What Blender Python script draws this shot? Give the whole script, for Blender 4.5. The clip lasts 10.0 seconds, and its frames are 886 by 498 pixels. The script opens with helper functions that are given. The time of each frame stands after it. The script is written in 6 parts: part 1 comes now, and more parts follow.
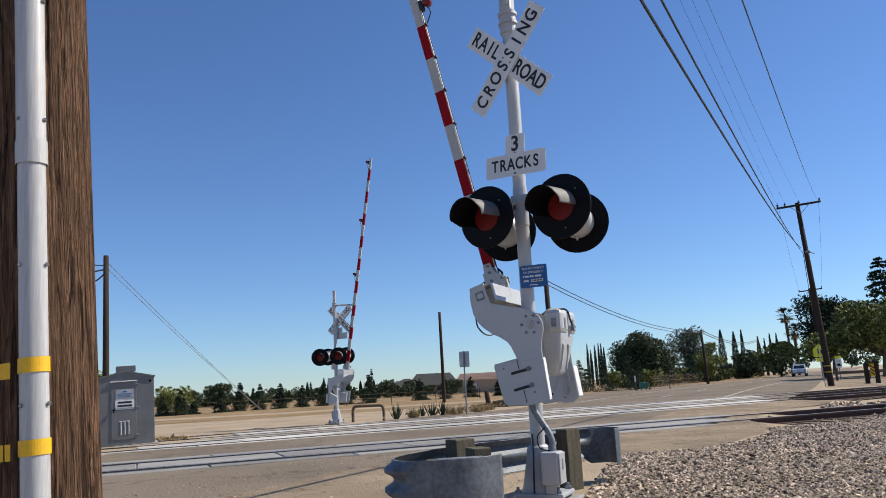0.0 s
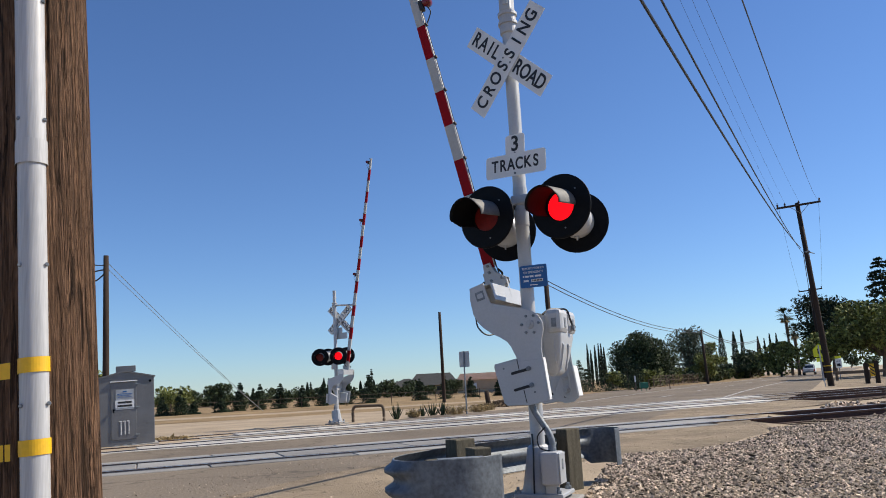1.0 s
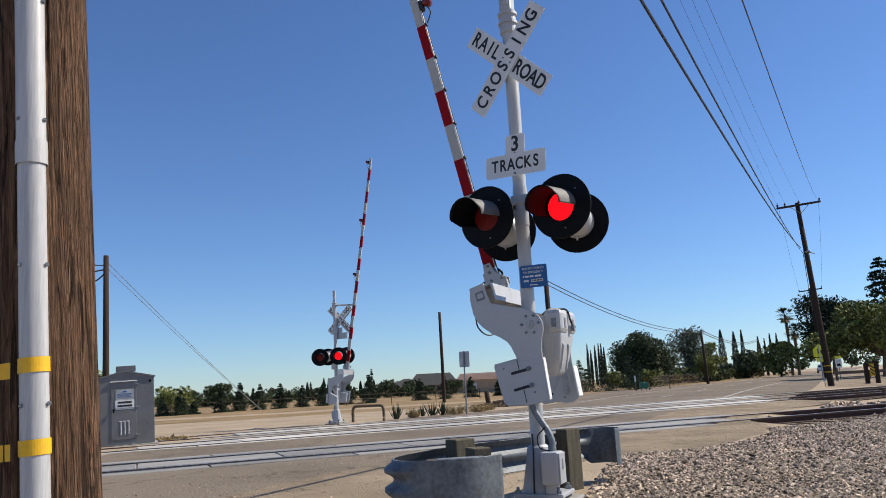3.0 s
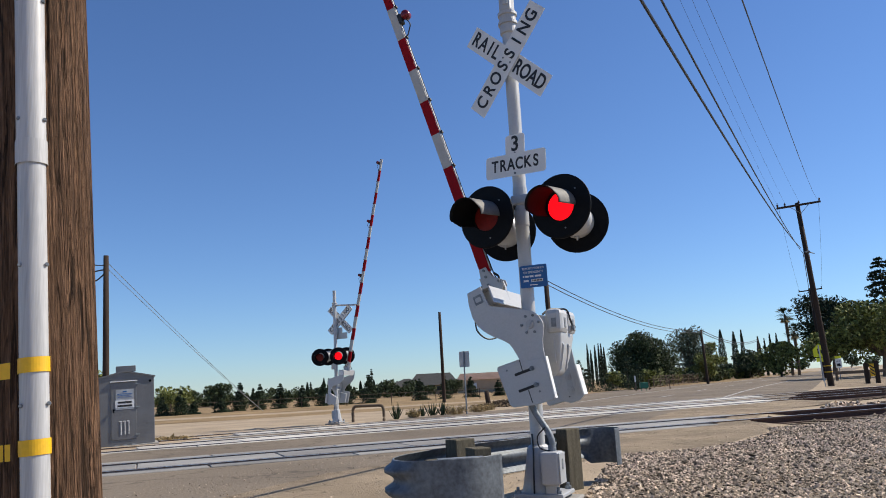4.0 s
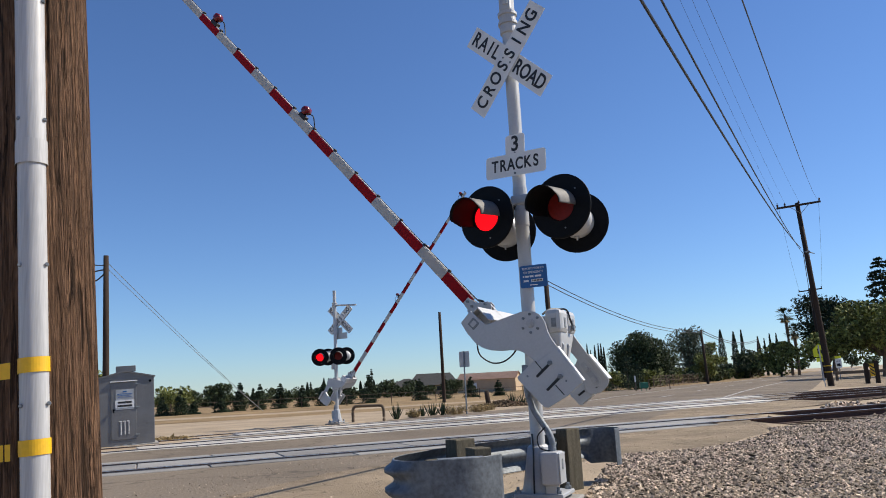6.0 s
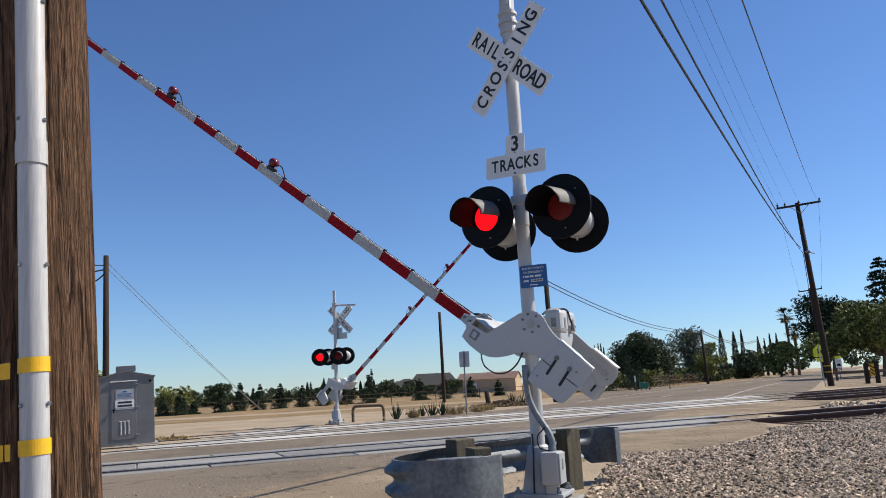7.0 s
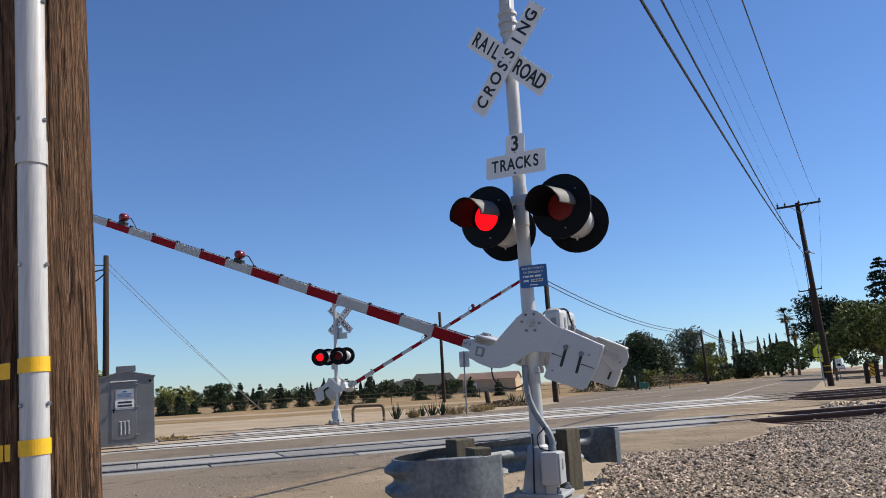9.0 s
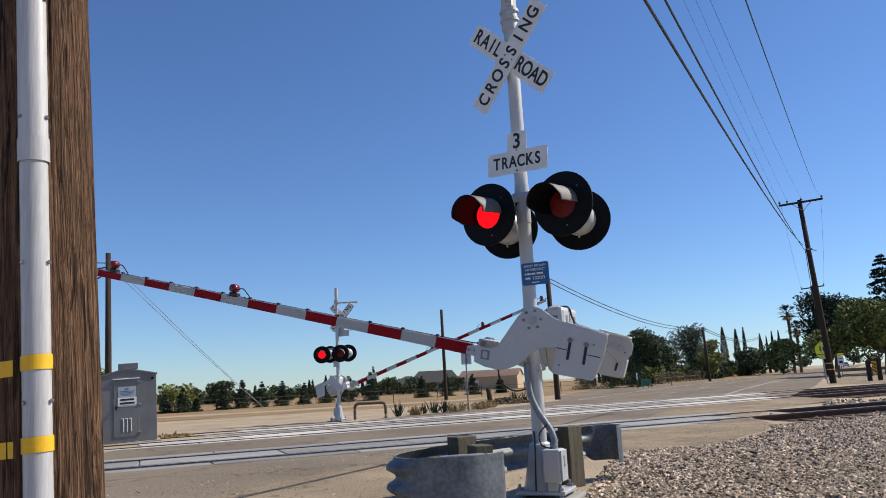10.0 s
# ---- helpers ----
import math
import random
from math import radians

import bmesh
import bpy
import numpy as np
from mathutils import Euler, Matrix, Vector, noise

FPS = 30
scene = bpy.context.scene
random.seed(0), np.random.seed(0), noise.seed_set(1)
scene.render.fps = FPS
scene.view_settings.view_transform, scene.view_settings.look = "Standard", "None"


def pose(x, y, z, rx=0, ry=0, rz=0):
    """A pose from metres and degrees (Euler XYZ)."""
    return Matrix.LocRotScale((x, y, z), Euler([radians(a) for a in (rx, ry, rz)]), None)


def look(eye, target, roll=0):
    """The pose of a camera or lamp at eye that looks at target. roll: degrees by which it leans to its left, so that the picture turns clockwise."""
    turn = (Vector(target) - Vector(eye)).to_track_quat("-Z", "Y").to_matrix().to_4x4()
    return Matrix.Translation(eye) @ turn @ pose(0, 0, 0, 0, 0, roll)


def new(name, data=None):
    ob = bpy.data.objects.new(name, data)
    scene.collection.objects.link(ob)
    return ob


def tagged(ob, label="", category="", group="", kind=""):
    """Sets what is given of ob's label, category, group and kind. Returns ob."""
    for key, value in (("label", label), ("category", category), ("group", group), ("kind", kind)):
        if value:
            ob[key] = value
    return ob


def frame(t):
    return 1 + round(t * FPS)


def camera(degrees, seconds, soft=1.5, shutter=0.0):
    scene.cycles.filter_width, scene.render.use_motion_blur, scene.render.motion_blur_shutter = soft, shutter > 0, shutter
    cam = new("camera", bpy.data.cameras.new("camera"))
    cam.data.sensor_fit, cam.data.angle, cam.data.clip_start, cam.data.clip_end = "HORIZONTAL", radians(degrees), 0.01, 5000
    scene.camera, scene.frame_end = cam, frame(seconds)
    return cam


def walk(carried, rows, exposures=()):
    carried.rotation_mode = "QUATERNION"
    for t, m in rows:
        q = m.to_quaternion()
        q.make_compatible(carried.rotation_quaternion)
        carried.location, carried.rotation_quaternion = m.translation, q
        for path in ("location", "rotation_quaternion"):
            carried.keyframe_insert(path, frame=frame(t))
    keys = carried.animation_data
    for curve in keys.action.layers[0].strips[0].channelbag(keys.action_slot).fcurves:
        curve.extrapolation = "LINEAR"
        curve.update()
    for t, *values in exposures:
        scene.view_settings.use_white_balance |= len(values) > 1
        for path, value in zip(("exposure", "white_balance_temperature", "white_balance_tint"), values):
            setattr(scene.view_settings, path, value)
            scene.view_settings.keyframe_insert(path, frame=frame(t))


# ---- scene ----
cam = camera(62.0, 10.0, soft=0.95)
EYE = (0, 0, 1.0865)


def aim(dx=0.0, dy=0.0):
    # held still on a stand; dx, dy: degrees of a nudge to the side and upward
    return Matrix.Translation(EYE) @ pose(0, 0, 0, 90 + 10.6 + dy, 0, dx) @ pose(0, 0, 0, 0, 0, -2.95)


walk(cam, [(0, aim()), (9.85, aim()), (9.92, aim(0.03, -0.04)), (10.0, aim(0.15, -0.19))])

# ---- world, sun, exposure ----
SUN_AZ, SUN_EL = 76.0, 44.0
world = bpy.data.worlds.new("sky")
scene.world = world
world.use_nodes = True
wn = world.node_tree
wn.nodes.clear()
sky = wn.nodes.new("ShaderNodeTexSky")
sky.sky_type = "NISHITA"
sky.sun_disc = False
sky.sun_elevation = radians(SUN_EL)
sky.sun_rotation = radians(SUN_AZ)
sky.air_density, sky.dust_density, sky.ozone_density, sky.altitude = 1.0, 0.05, 1.5, 50
bgn = wn.nodes.new("ShaderNodeBackground")
bgn.inputs["Strength"].default_value = 0.084
wout = wn.nodes.new("ShaderNodeOutputWorld")
tint = wn.nodes.new("ShaderNodeMix")
tint.data_type, tint.blend_type = "RGBA", "MULTIPLY"
tint.inputs[0].default_value, tint.inputs[7].default_value = 1.0, (0.650, 0.868, 1.215, 1)
wn.links.new(sky.outputs[0], tint.inputs[6])
wn.links.new(tint.outputs[2], bgn.inputs["Color"])
wn.links.new(bgn.outputs[0], wout.inputs["Surface"])
sun_dir = Vector((math.sin(radians(SUN_AZ)) * math.cos(radians(SUN_EL)), math.cos(radians(SUN_AZ)) * math.cos(radians(SUN_EL)), math.sin(radians(SUN_EL))))
sun = new("sun", bpy.data.lights.new("sun", "SUN"))
sun.data.energy, sun.data.angle, sun.data.color = 5.0, radians(0.4), (1.0, 0.915, 0.78)
sun.matrix_world = look(sun_dir * 60, (0, 0, 0))
scene.view_settings.exposure = 0.32


# ---- materials ----
def mat(name, color, rough=0.7, metal=0.0, vary=0.15, scale=6.0, fine=60.0, bump=0.15, stain=None, stretch=(1, 1, 1), emit=0.0, island=0.0, spec=0.5, obrand=0.0):
    m = bpy.data.materials.new(name)
    m.use_nodes = True
    nt = m.node_tree
    b = nt.nodes["Principled BSDF"]
    b.inputs["Roughness"].default_value, b.inputs["Metallic"].default_value = rough, metal
    b.inputs["Specular IOR Level"].default_value = spec
    tc = nt.nodes.new("ShaderNodeTexCoord")
    mp = nt.nodes.new("ShaderNodeMapping")
    mp.inputs["Scale"].default_value = stretch
    nt.links.new(tc.outputs["Object"], mp.inputs["Vector"])
    big = nt.nodes.new("ShaderNodeTexNoise")
    big.inputs["Scale"].default_value, big.inputs["Detail"].default_value = scale, 5
    small = nt.nodes.new("ShaderNodeTexNoise")
    small.inputs["Scale"].default_value, small.inputs["Detail"].default_value = fine, 4
    nt.links.new(mp.outputs[0], big.inputs["Vector"])
    nt.links.new(mp.outputs[0], small.inputs["Vector"])
    add = nt.nodes.new("ShaderNodeMath")
    add.operation = "ADD"
    nt.links.new(big.outputs["Fac"], add.inputs[0])
    nt.links.new(small.outputs["Fac"], add.inputs[1])
    last = add.outputs[0]
    for amount, node, out in ((island, "ShaderNodeNewGeometry", "Random Per Island"), (obrand, "ShaderNodeObjectInfo", "Random")):
        if amount:
            g = nt.nodes.new(node)
            mul = nt.nodes.new("ShaderNodeMath")
            mul.operation = "MULTIPLY_ADD"
            nt.links.new(g.outputs[out], mul.inputs[0])
            mul.inputs[1].default_value, mul.inputs[2].default_value = amount, -amount / 2
            a2 = nt.nodes.new("ShaderNodeMath")
            a2.operation = "ADD"
            nt.links.new(last, a2.inputs[0])
            nt.links.new(mul.outputs[0], a2.inputs[1])
            last = a2.outputs[0]
    rng = nt.nodes.new("ShaderNodeMapRange")
    rng.inputs["From Min"].default_value, rng.inputs["From Max"].default_value = 0.65, 1.35
    nt.links.new(last, rng.inputs["Value"])
    mix = nt.nodes.new("ShaderNodeMix")
    mix.data_type = "RGBA"
    dark = tuple(c * (1 - vary) for c in color)
    lite = tuple(min(1, c * (1 + vary)) for c in color)
    mix.inputs[6].default_value, mix.inputs[7].default_value = (*(stain or dark), 1), (*lite, 1)
    nt.links.new(rng.outputs[0], mix.inputs[0])
    nt.links.new(mix.outputs[2], b.inputs["Base Color"])
    rr = nt.nodes.new("ShaderNodeMapRange")
    rr.inputs["To Min"].default_value, rr.inputs["To Max"].default_value = max(0.02, rough - 0.08), min(1, rough + 0.08)
    nt.links.new(big.outputs["Fac"], rr.inputs["Value"])
    nt.links.new(rr.outputs[0], b.inputs["Roughness"])
    if bump:
        bp = nt.nodes.new("ShaderNodeBump")
        bp.inputs["Strength"].default_value, bp.inputs["Distance"].default_value = bump, 0.02
        nt.links.new(small.outputs["Fac"], bp.inputs["Height"])
        nt.links.new(bp.outputs[0], b.inputs["Normal"])
    if emit:
        b.inputs["Emission Color"].default_value = (*color, 1)
        b.inputs["Emission Strength"].default_value = emit
    return m


SAND = mat("sandy_soil", (0.33, 0.26, 0.18), 0.95, vary=0.32, scale=0.5, fine=30, bump=0.6, spec=0.2)
DRY = mat("dry_grass_field", (0.235, 0.166, 0.09), 0.95, vary=0.5, scale=0.25, fine=5, bump=0.5, spec=0.1)
ASPHALT = mat("worn_asphalt", (0.174, 0.141, 0.105), 0.9, vary=0.42, scale=0.3, fine=26, bump=0.8, spec=0.2)
ASPHALT_OLD = mat("dusty_asphalt", (0.245, 0.192, 0.132), 0.93, vary=0.55, scale=0.7, fine=48, bump=0.9, spec=0.15)
CONCRETE = mat("pale_concrete", (0.235, 0.225, 0.208), 0.8, vary=0.32, scale=1.0, fine=40, bump=0.25, obrand=0.5)
BALLAST = mat("ballast_bed", (0.20, 0.158, 0.112), 0.95, vary=0.55, scale=2.0, fine=26, bump=1.0, spec=0.2)
STONE = mat("crushed_stone", (0.40, 0.318, 0.238), 0.9, vary=0.78, scale=3, fine=30, bump=0.2, island=1.6, spec=0.3)
# paler copy of the concrete for the farther tracks; sunlit whiteness in its colour
CONCRETE_LIGHT = mat("sunlit_toned_concrete", (0.44, 0.41, 0.365), 0.85, vary=0.25, scale=1.0, fine=40, bump=0.25, obrand=0.6)
EARTH = mat("brown_earth", (0.15, 0.105, 0.065), 0.95, vary=0.4, scale=3, fine=30, bump=0.4, island=0.8, spec=0.1)
RUST = mat("rusty_rail_steel", (0.055, 0.028, 0.022), 0.85, metal=0.2, vary=0.4, scale=4, fine=40, bump=0.3)
RAILTOP = mat("polished_rail_head", (0.55, 0.52, 0.50), 0.35, metal=0.9, vary=0.15, scale=2, fine=60, bump=0.05)
RUBBER = mat("dark_rubber_flangeway", (0.022, 0.023, 0.028), 0.85, vary=0.4, scale=2, spec=0.2)
LINE = mat("road_paint_white", (0.42, 0.41, 0.39), 0.85, vary=0.35, scale=2, fine=30, bump=0.2)
ALU = mat("silver_painted_steel", (0.45, 0.457, 0.465), 0.5, metal=0.2, vary=0.07, scale=3, fine=60, bump=0.03)
ALU2 = mat("silver_casting", (0.41, 0.418, 0.43), 0.52, metal=0.25, vary=0.10, scale=4, fine=90, bump=0.06)
SIGNW = mat("white_sheeting", (0.70, 0.70, 0.69), 0.5, vary=0.07, scale=6, fine=80, bump=0.03)
SIGNB = mat("back_of_sheet_aluminium", (0.42, 0.43, 0.44), 0.5, metal=0.5, vary=0.12)
BLACK = mat("black_lettering", (0.012, 0.012, 0.014), 0.55, vary=0.2, bump=0)
BLACKP = mat("black_enamel", (0.005, 0.006, 0.008), 0.6, vary=0.3, scale=10, fine=50, bump=0.05, spec=0.12)
HOODG = mat("grey_hood_shell", (0.13, 0.125, 0.12), 0.65, vary=0.3, scale=14, fine=50, bump=0.1)
BLUE = mat("blue_sign_sheeting", (0.012, 0.10, 0.30), 0.5, vary=0.12, bump=0.02)
RED = mat("red_reflective_stripe", (0.27, 0.004, 0.009), 0.5, vary=0.14, scale=8, bump=0.03, spec=0.12)
STRIPEW = mat("white_reflective_stripe", (0.44, 0.44, 0.425), 0.55, vary=0.1, scale=8, bump=0.03, spec=0.25)
LENS_DARK = mat("unlit_red_lens", (0.17, 0.012, 0.010), 0.45, vary=0.3, scale=20, fine=120, bump=0.15, spec=0.3)
GLOBE = mat("red_lamp_globe", (0.15, 0.003, 0.012), 0.3, vary=0.2, scale=30, bump=0.1)
CABLE = mat("black_cable", (0.02, 0.02, 0.022), 0.6, vary=0.2, bump=0)
GALV = mat("galvanised_steel", (0.20, 0.22, 0.24), 0.6, metal=0.3, vary=0.4, scale=9, fine=30, bump=0.08)
RAILSTEEL = mat("dull_galvanised_beam", (0.115, 0.130, 0.148), 0.6, metal=0.3, vary=0.45, scale=9, fine=30, bump=0.08)
WOODPOST = mat("weathered_green_post", (0.105, 0.092, 0.066), 0.9, vary=0.45, scale=4, fine=40, bump=0.4, stretch=(6, 6, 0.7), spec=0.2)
CONDUIT = mat("grey_pvc_conduit", (0.44, 0.44, 0.445), 0.42, vary=0.20, scale=3, fine=20, bump=0.04, stretch=(9, 9, 0.35))
YELLOW = mat("yellow_band", (0.75, 0.43, 0.01), 0.5, vary=0.1, bump=0.03)
BARK = mat("tree_bark", (0.13, 0.095, 0.065), 0.95, vary=0.4, scale=6, fine=30, bump=0.6, stretch=(3, 3, 0.6))
CABINET = mat("bare_aluminium_cabinet", (0.17, 0.17, 0.172), 0.5, metal=0.4, vary=0.2, scale=3, fine=40, bump=0.05)
LEAF_OAK = mat("dark_leaves", (0.048, 0.066, 0.026), 0.75, vary=0.55, scale=2, fine=9, bump=0, island=1.0, spec=0.3)
LEAF_LIGHT = mat("yellow_green_leaves", (0.15, 0.165, 0.045), 0.75, vary=0.6, scale=2, fine=9, bump=0, island=1.1, spec=0.3)
LEAF_CON = mat("conifer_needles", (0.036, 0.052, 0.028), 0.8, vary=0.5, scale=2, fine=9, bump=0, island=0.9, spec=0.2)
LEAF_CYP = mat("cypress_foliage", (0.020, 0.034, 0.018), 0.8, vary=0.5, scale=2, fine=9, bump=0, island=0.9, spec=0.2)
LEAF_GREY = mat("grey_green_leaves", (0.10, 0.115, 0.075), 0.8, vary=0.5, scale=2, fine=9, bump=0, island=0.9, spec=0.2)
LEAF_DRY = mat("dry_weeds", (0.30, 0.225, 0.115), 0.9, vary=0.4, scale=2, fine=9, bump=0, island=0.9, spec=0.2)
ROOF = mat("grey_shingle_roof", (0.06, 0.06, 0.058), 0.95, vary=0.3, scale=3, fine=20, bump=0.3, spec=0.1)
ROOF2 = mat("faded_tan_sheet_roof", (0.36, 0.25, 0.20), 0.7, vary=0.2, scale=1, fine=20, bump=0.2)
WALLT = mat("tan_stucco", (0.46, 0.34, 0.22), 0.9, vary=0.12, scale=1, fine=30, bump=0.2)
GLASSD = mat("dark_window_glass", (0.03, 0.035, 0.04), 0.12, vary=0.2, bump=0)
CARW = mat("white_car_paint", (0.72, 0.73, 0.75), 0.25, vary=0.05, bump=0)
SIGNY = mat("fluorescent_yellow_sheeting", (0.72, 0.72, 0.02), 0.5, vary=0.08, bump=0)
GREENBOX = mat("green_painted_steel", (0.02, 0.14, 0.08), 0.5, vary=0.2)
INSUL = mat("brown_insulator", (0.06, 0.04, 0.035), 0.3, vary=0.2)
TAIL = mat("red_tail_lamp", (0.35, 0.01, 0.01), 0.3, vary=0.1)


def wood_pole_material():
    # weathered, split timber: wavering fibres, raised pale strips, short dark checks
    m = mat("weathered_brown_timber", (0.15, 0.090, 0.058), 0.95, vary=0.40, scale=5, fine=40, bump=0.0, stretch=(7, 7, 0.5), spec=0.2)
    nt = m.node_tree
    b = nt.nodes["Principled BSDF"]
    base = b.inputs["Base Color"].links[0].from_socket
    tc = nt.nodes.new("ShaderNodeTexCoord")
    height = None
    for stretch, size, lo, hi, dark, warp in (((42, 42, 1.4), 2.0, 0.36, 0.52, 0.42, 0.8), ((95, 95, 5.0), 2.0, 0.34, 0.60, 0.45, 0.6), ((20, 20, 1.3), 1.5, 0.38, 0.46, 0.20, 1.6)):
        mp = nt.nodes.new("ShaderNodeMapping")
        mp.inputs["Scale"].default_value = stretch
        nt.links.new(tc.outputs["Object"], mp.inputs["Vector"])
        n = nt.nodes.new("ShaderNodeTexNoise")
        n.inputs["Scale"].default_value, n.inputs["Detail"].default_value, n.inputs["Roughness"].default_value = size, 5, 0.6
        n.inputs["Distortion"].default_value = warp
        nt.links.new(mp.outputs[0], n.inputs["Vector"])
        ramp = nt.nodes.new("ShaderNodeMapRange")
        ramp.inputs["From Min"].default_value, ramp.inputs["From Max"].default_value = lo, hi
        ramp.inputs["To Min"].default_value = dark
        nt.links.new(n.outputs["Fac"], ramp.inputs["Value"])
        mul = nt.nodes.new("ShaderNodeMix")
        mul.data_type, mul.blend_type = "RGBA", "MULTIPLY"
        mul.inputs[0].default_value = 1.0
        nt.links.new(base, mul.inputs[6])
        nt.links.new(ramp.outputs[0], mul.inputs[7])
        base = mul.outputs[2]
        if height is None:
            height = ramp.outputs[0]
        else:
            add = nt.nodes.new("ShaderNodeMath")
            add.operation = "MULTIPLY"
            nt.links.new(height, add.inputs[0])
            nt.links.new(ramp.outputs[0], add.inputs[1])
            height = add.outputs[0]
    lift = nt.nodes.new("ShaderNodeMix")
    lift.data_type, lift.blend_type = "RGBA", "MULTIPLY"
    lift.inputs[0].default_value, lift.inputs[7].default_value = 1.0, (1.45, 1.38, 1.28, 1)
    nt.links.new(base, lift.inputs[6])
    nt.links.new(lift.outputs[2], b.inputs["Base Color"])
    bp = nt.nodes.new("ShaderNodeBump")
    bp.inputs["Strength"].default_value, bp.inputs["Distance"].default_value = 1.0, 0.012
    nt.links.new(height, bp.inputs["Height"])
    nt.links.new(bp.outputs[0], b.inputs["Normal"])
    return m


TIMBER = wood_pole_material()


def add_cracks(m, size, strength):
    # thin dark cracks along wandering cell edges
    nt = m.node_tree
    b = nt.nodes["Principled BSDF"]
    base = b.inputs["Base Color"].links[0].from_socket
    tc = nt.nodes.new("ShaderNodeTexCoord")
    wob = nt.nodes.new("ShaderNodeTexNoise")
    wob.inputs["Scale"].default_value, wob.inputs["Detail"].default_value = 2.5, 6
    nt.links.new(tc.outputs["Object"], wob.inputs["Vector"])
    mixv = nt.nodes.new("ShaderNodeMix")
    mixv.data_type, mixv.blend_type = "RGBA", "LINEAR_LIGHT"
    mixv.inputs[0].default_value = 0.35
    nt.links.new(tc.outputs["Object"], mixv.inputs[6])
    nt.links.new(wob.outputs["Color"], mixv.inputs[7])
    vor = nt.nodes.new("ShaderNodeTexVoronoi")
    vor.feature = "DISTANCE_TO_EDGE"
    vor.inputs["Scale"].default_value = size
    nt.links.new(mixv.outputs[2], vor.inputs["Vector"])
    r = nt.nodes.new("ShaderNodeMapRange")
    r.inputs["From Min"].default_value, r.inputs["From Max"].default_value = 0.004, 0.016
    r.inputs["To Min"].default_value, r.inputs["To Max"].default_value = 1 - strength, 1.0
    nt.links.new(vor.outputs["Distance"], r.inputs["Value"])
    mul = nt.nodes.new("ShaderNodeMix")
    mul.data_type, mul.blend_type = "RGBA", "MULTIPLY"
    mul.inputs[0].default_value = 1.0
    nt.links.new(base, mul.inputs[6])
    nt.links.new(r.outputs[0], mul.inputs[7])
    nt.links.new(mul.outputs[2], b.inputs["Base Color"])


add_cracks(ASPHALT_OLD, 0.9, 0.5)
add_cracks(ASPHALT, 0.35, 0.35)

DARKPOLE = mat("creosoted_dark_timber", (0.042, 0.029, 0.022), 0.92, vary=0.4, scale=3, fine=25, bump=0.4, stretch=(6, 6, 0.5), spec=0.2)


def lit_lens_material():
    m = bpy.data.materials.new("lit_red_led_face")
    m.use_nodes = True
    b = m.node_tree.nodes["Principled BSDF"]
    b.inputs["Base Color"].default_value = (0.2, 0.004, 0.004, 1)
    b.inputs["Specular IOR Level"].default_value = 0.1
    b.inputs["Emission Color"].default_value = (1.0, 0.004, 0.010, 1)
    b.inputs["Emission Strength"].default_value = 1.15
    return m


LIT = lit_lens_material()


# ---- mesh helpers ----
def part(name, bm, material, parent=None, label="", smooth=False):
    me = bpy.data.meshes.new(name)
    bm.normal_update()
    bm.to_mesh(me)
    bm.free()
    me.materials.append(material)
    if smooth:
        for p in me.polygons:
            p.use_smooth = True
    ob = new(name, me)
    if parent is not None:
        ob.parent = parent
    if label:
        tagged(ob, label=label)
    return ob


def thing(name, m=None, label="", category="", group="", kind=""):
    ob = new(name)
    ob.empty_display_size = 0.1
    if m is not None:
        ob.matrix_basis = m
    return tagged(ob, label, category, group, kind)


def block(bm, size, at=(0, 0, 0), rot=None, bevel=0.0):
    r = bmesh.ops.create_cube(bm, size=1.0)
    vs = r["verts"]
    bmesh.ops.scale(bm, vec=size, verts=vs)
    if bevel:
        es = list({e for v in vs for e in v.link_edges})
        g = bmesh.ops.bevel(bm, geom=es, offset=bevel, segments=2, affect="EDGES", profile=0.5)
        vs = list({v for f in g["faces"] for v in f.verts} | {v for v in vs if v.is_valid})
    m = Matrix.Translation(at) @ (rot if rot is not None else Matrix())
    bmesh.ops.transform(bm, matrix=m, verts=vs)
    return bm


def rod(bm, a, b, r0, r1=None, seg=16, caps=True):
    a, b = Vector(a), Vector(b)
    d = b - a
    m = Matrix.Translation((a + b) / 2) @ d.to_track_quat("Z", "Y").to_matrix().to_4x4()
    bmesh.ops.create_cone(bm, cap_ends=caps, segments=seg, radius1=r0, radius2=r0 if r1 is None else r1, depth=d.length, matrix=m)
    return bm


def lathe(bm, prof, m=None, seg=32, caps=True):
    # profile of (radius, z), turned about z
    rings = []
    for r, z in prof:
        ring = [bm.verts.new((r * math.cos(2 * math.pi * i / seg), r * math.sin(2 * math.pi * i / seg), z)) for i in range(seg)]
        rings.append(ring)
    for a, b in zip(rings, rings[1:]):
        for i in range(seg):
            bm.faces.new((a[i], a[(i + 1) % seg], b[(i + 1) % seg], b[i]))
    for ring, flip in ((rings[0], True), (rings[-1], False)) if caps else ():
        bm.faces.new(ring[::-1] if flip else ring)
    if m is not None:
        bmesh.ops.transform(bm, matrix=m, verts=[v for ring in rings for v in ring])
    return bm


def slab(bm, outline, y0, y1, bevel=0.0):
    # outline in x, z; thickness along y
    a = [bm.verts.new((x, y0, z)) for x, z in outline]
    b = [bm.verts.new((x, y1, z)) for x, z in outline]
    n = len(a)
    f = [bm.faces.new(a), bm.faces.new(b[::-1])]
    for i in range(n):
        f.append(bm.faces.new((a[(i + 1) % n], a[i], b[i], b[(i + 1) % n])))
    bmesh.ops.recalc_face_normals(bm, faces=f)
    if bevel:
        es = list(f[0].edges) + list(f[1].edges)
        bmesh.ops.bevel(bm, geom=es, offset=bevel, segments=1, affect="EDGES")
    return bm


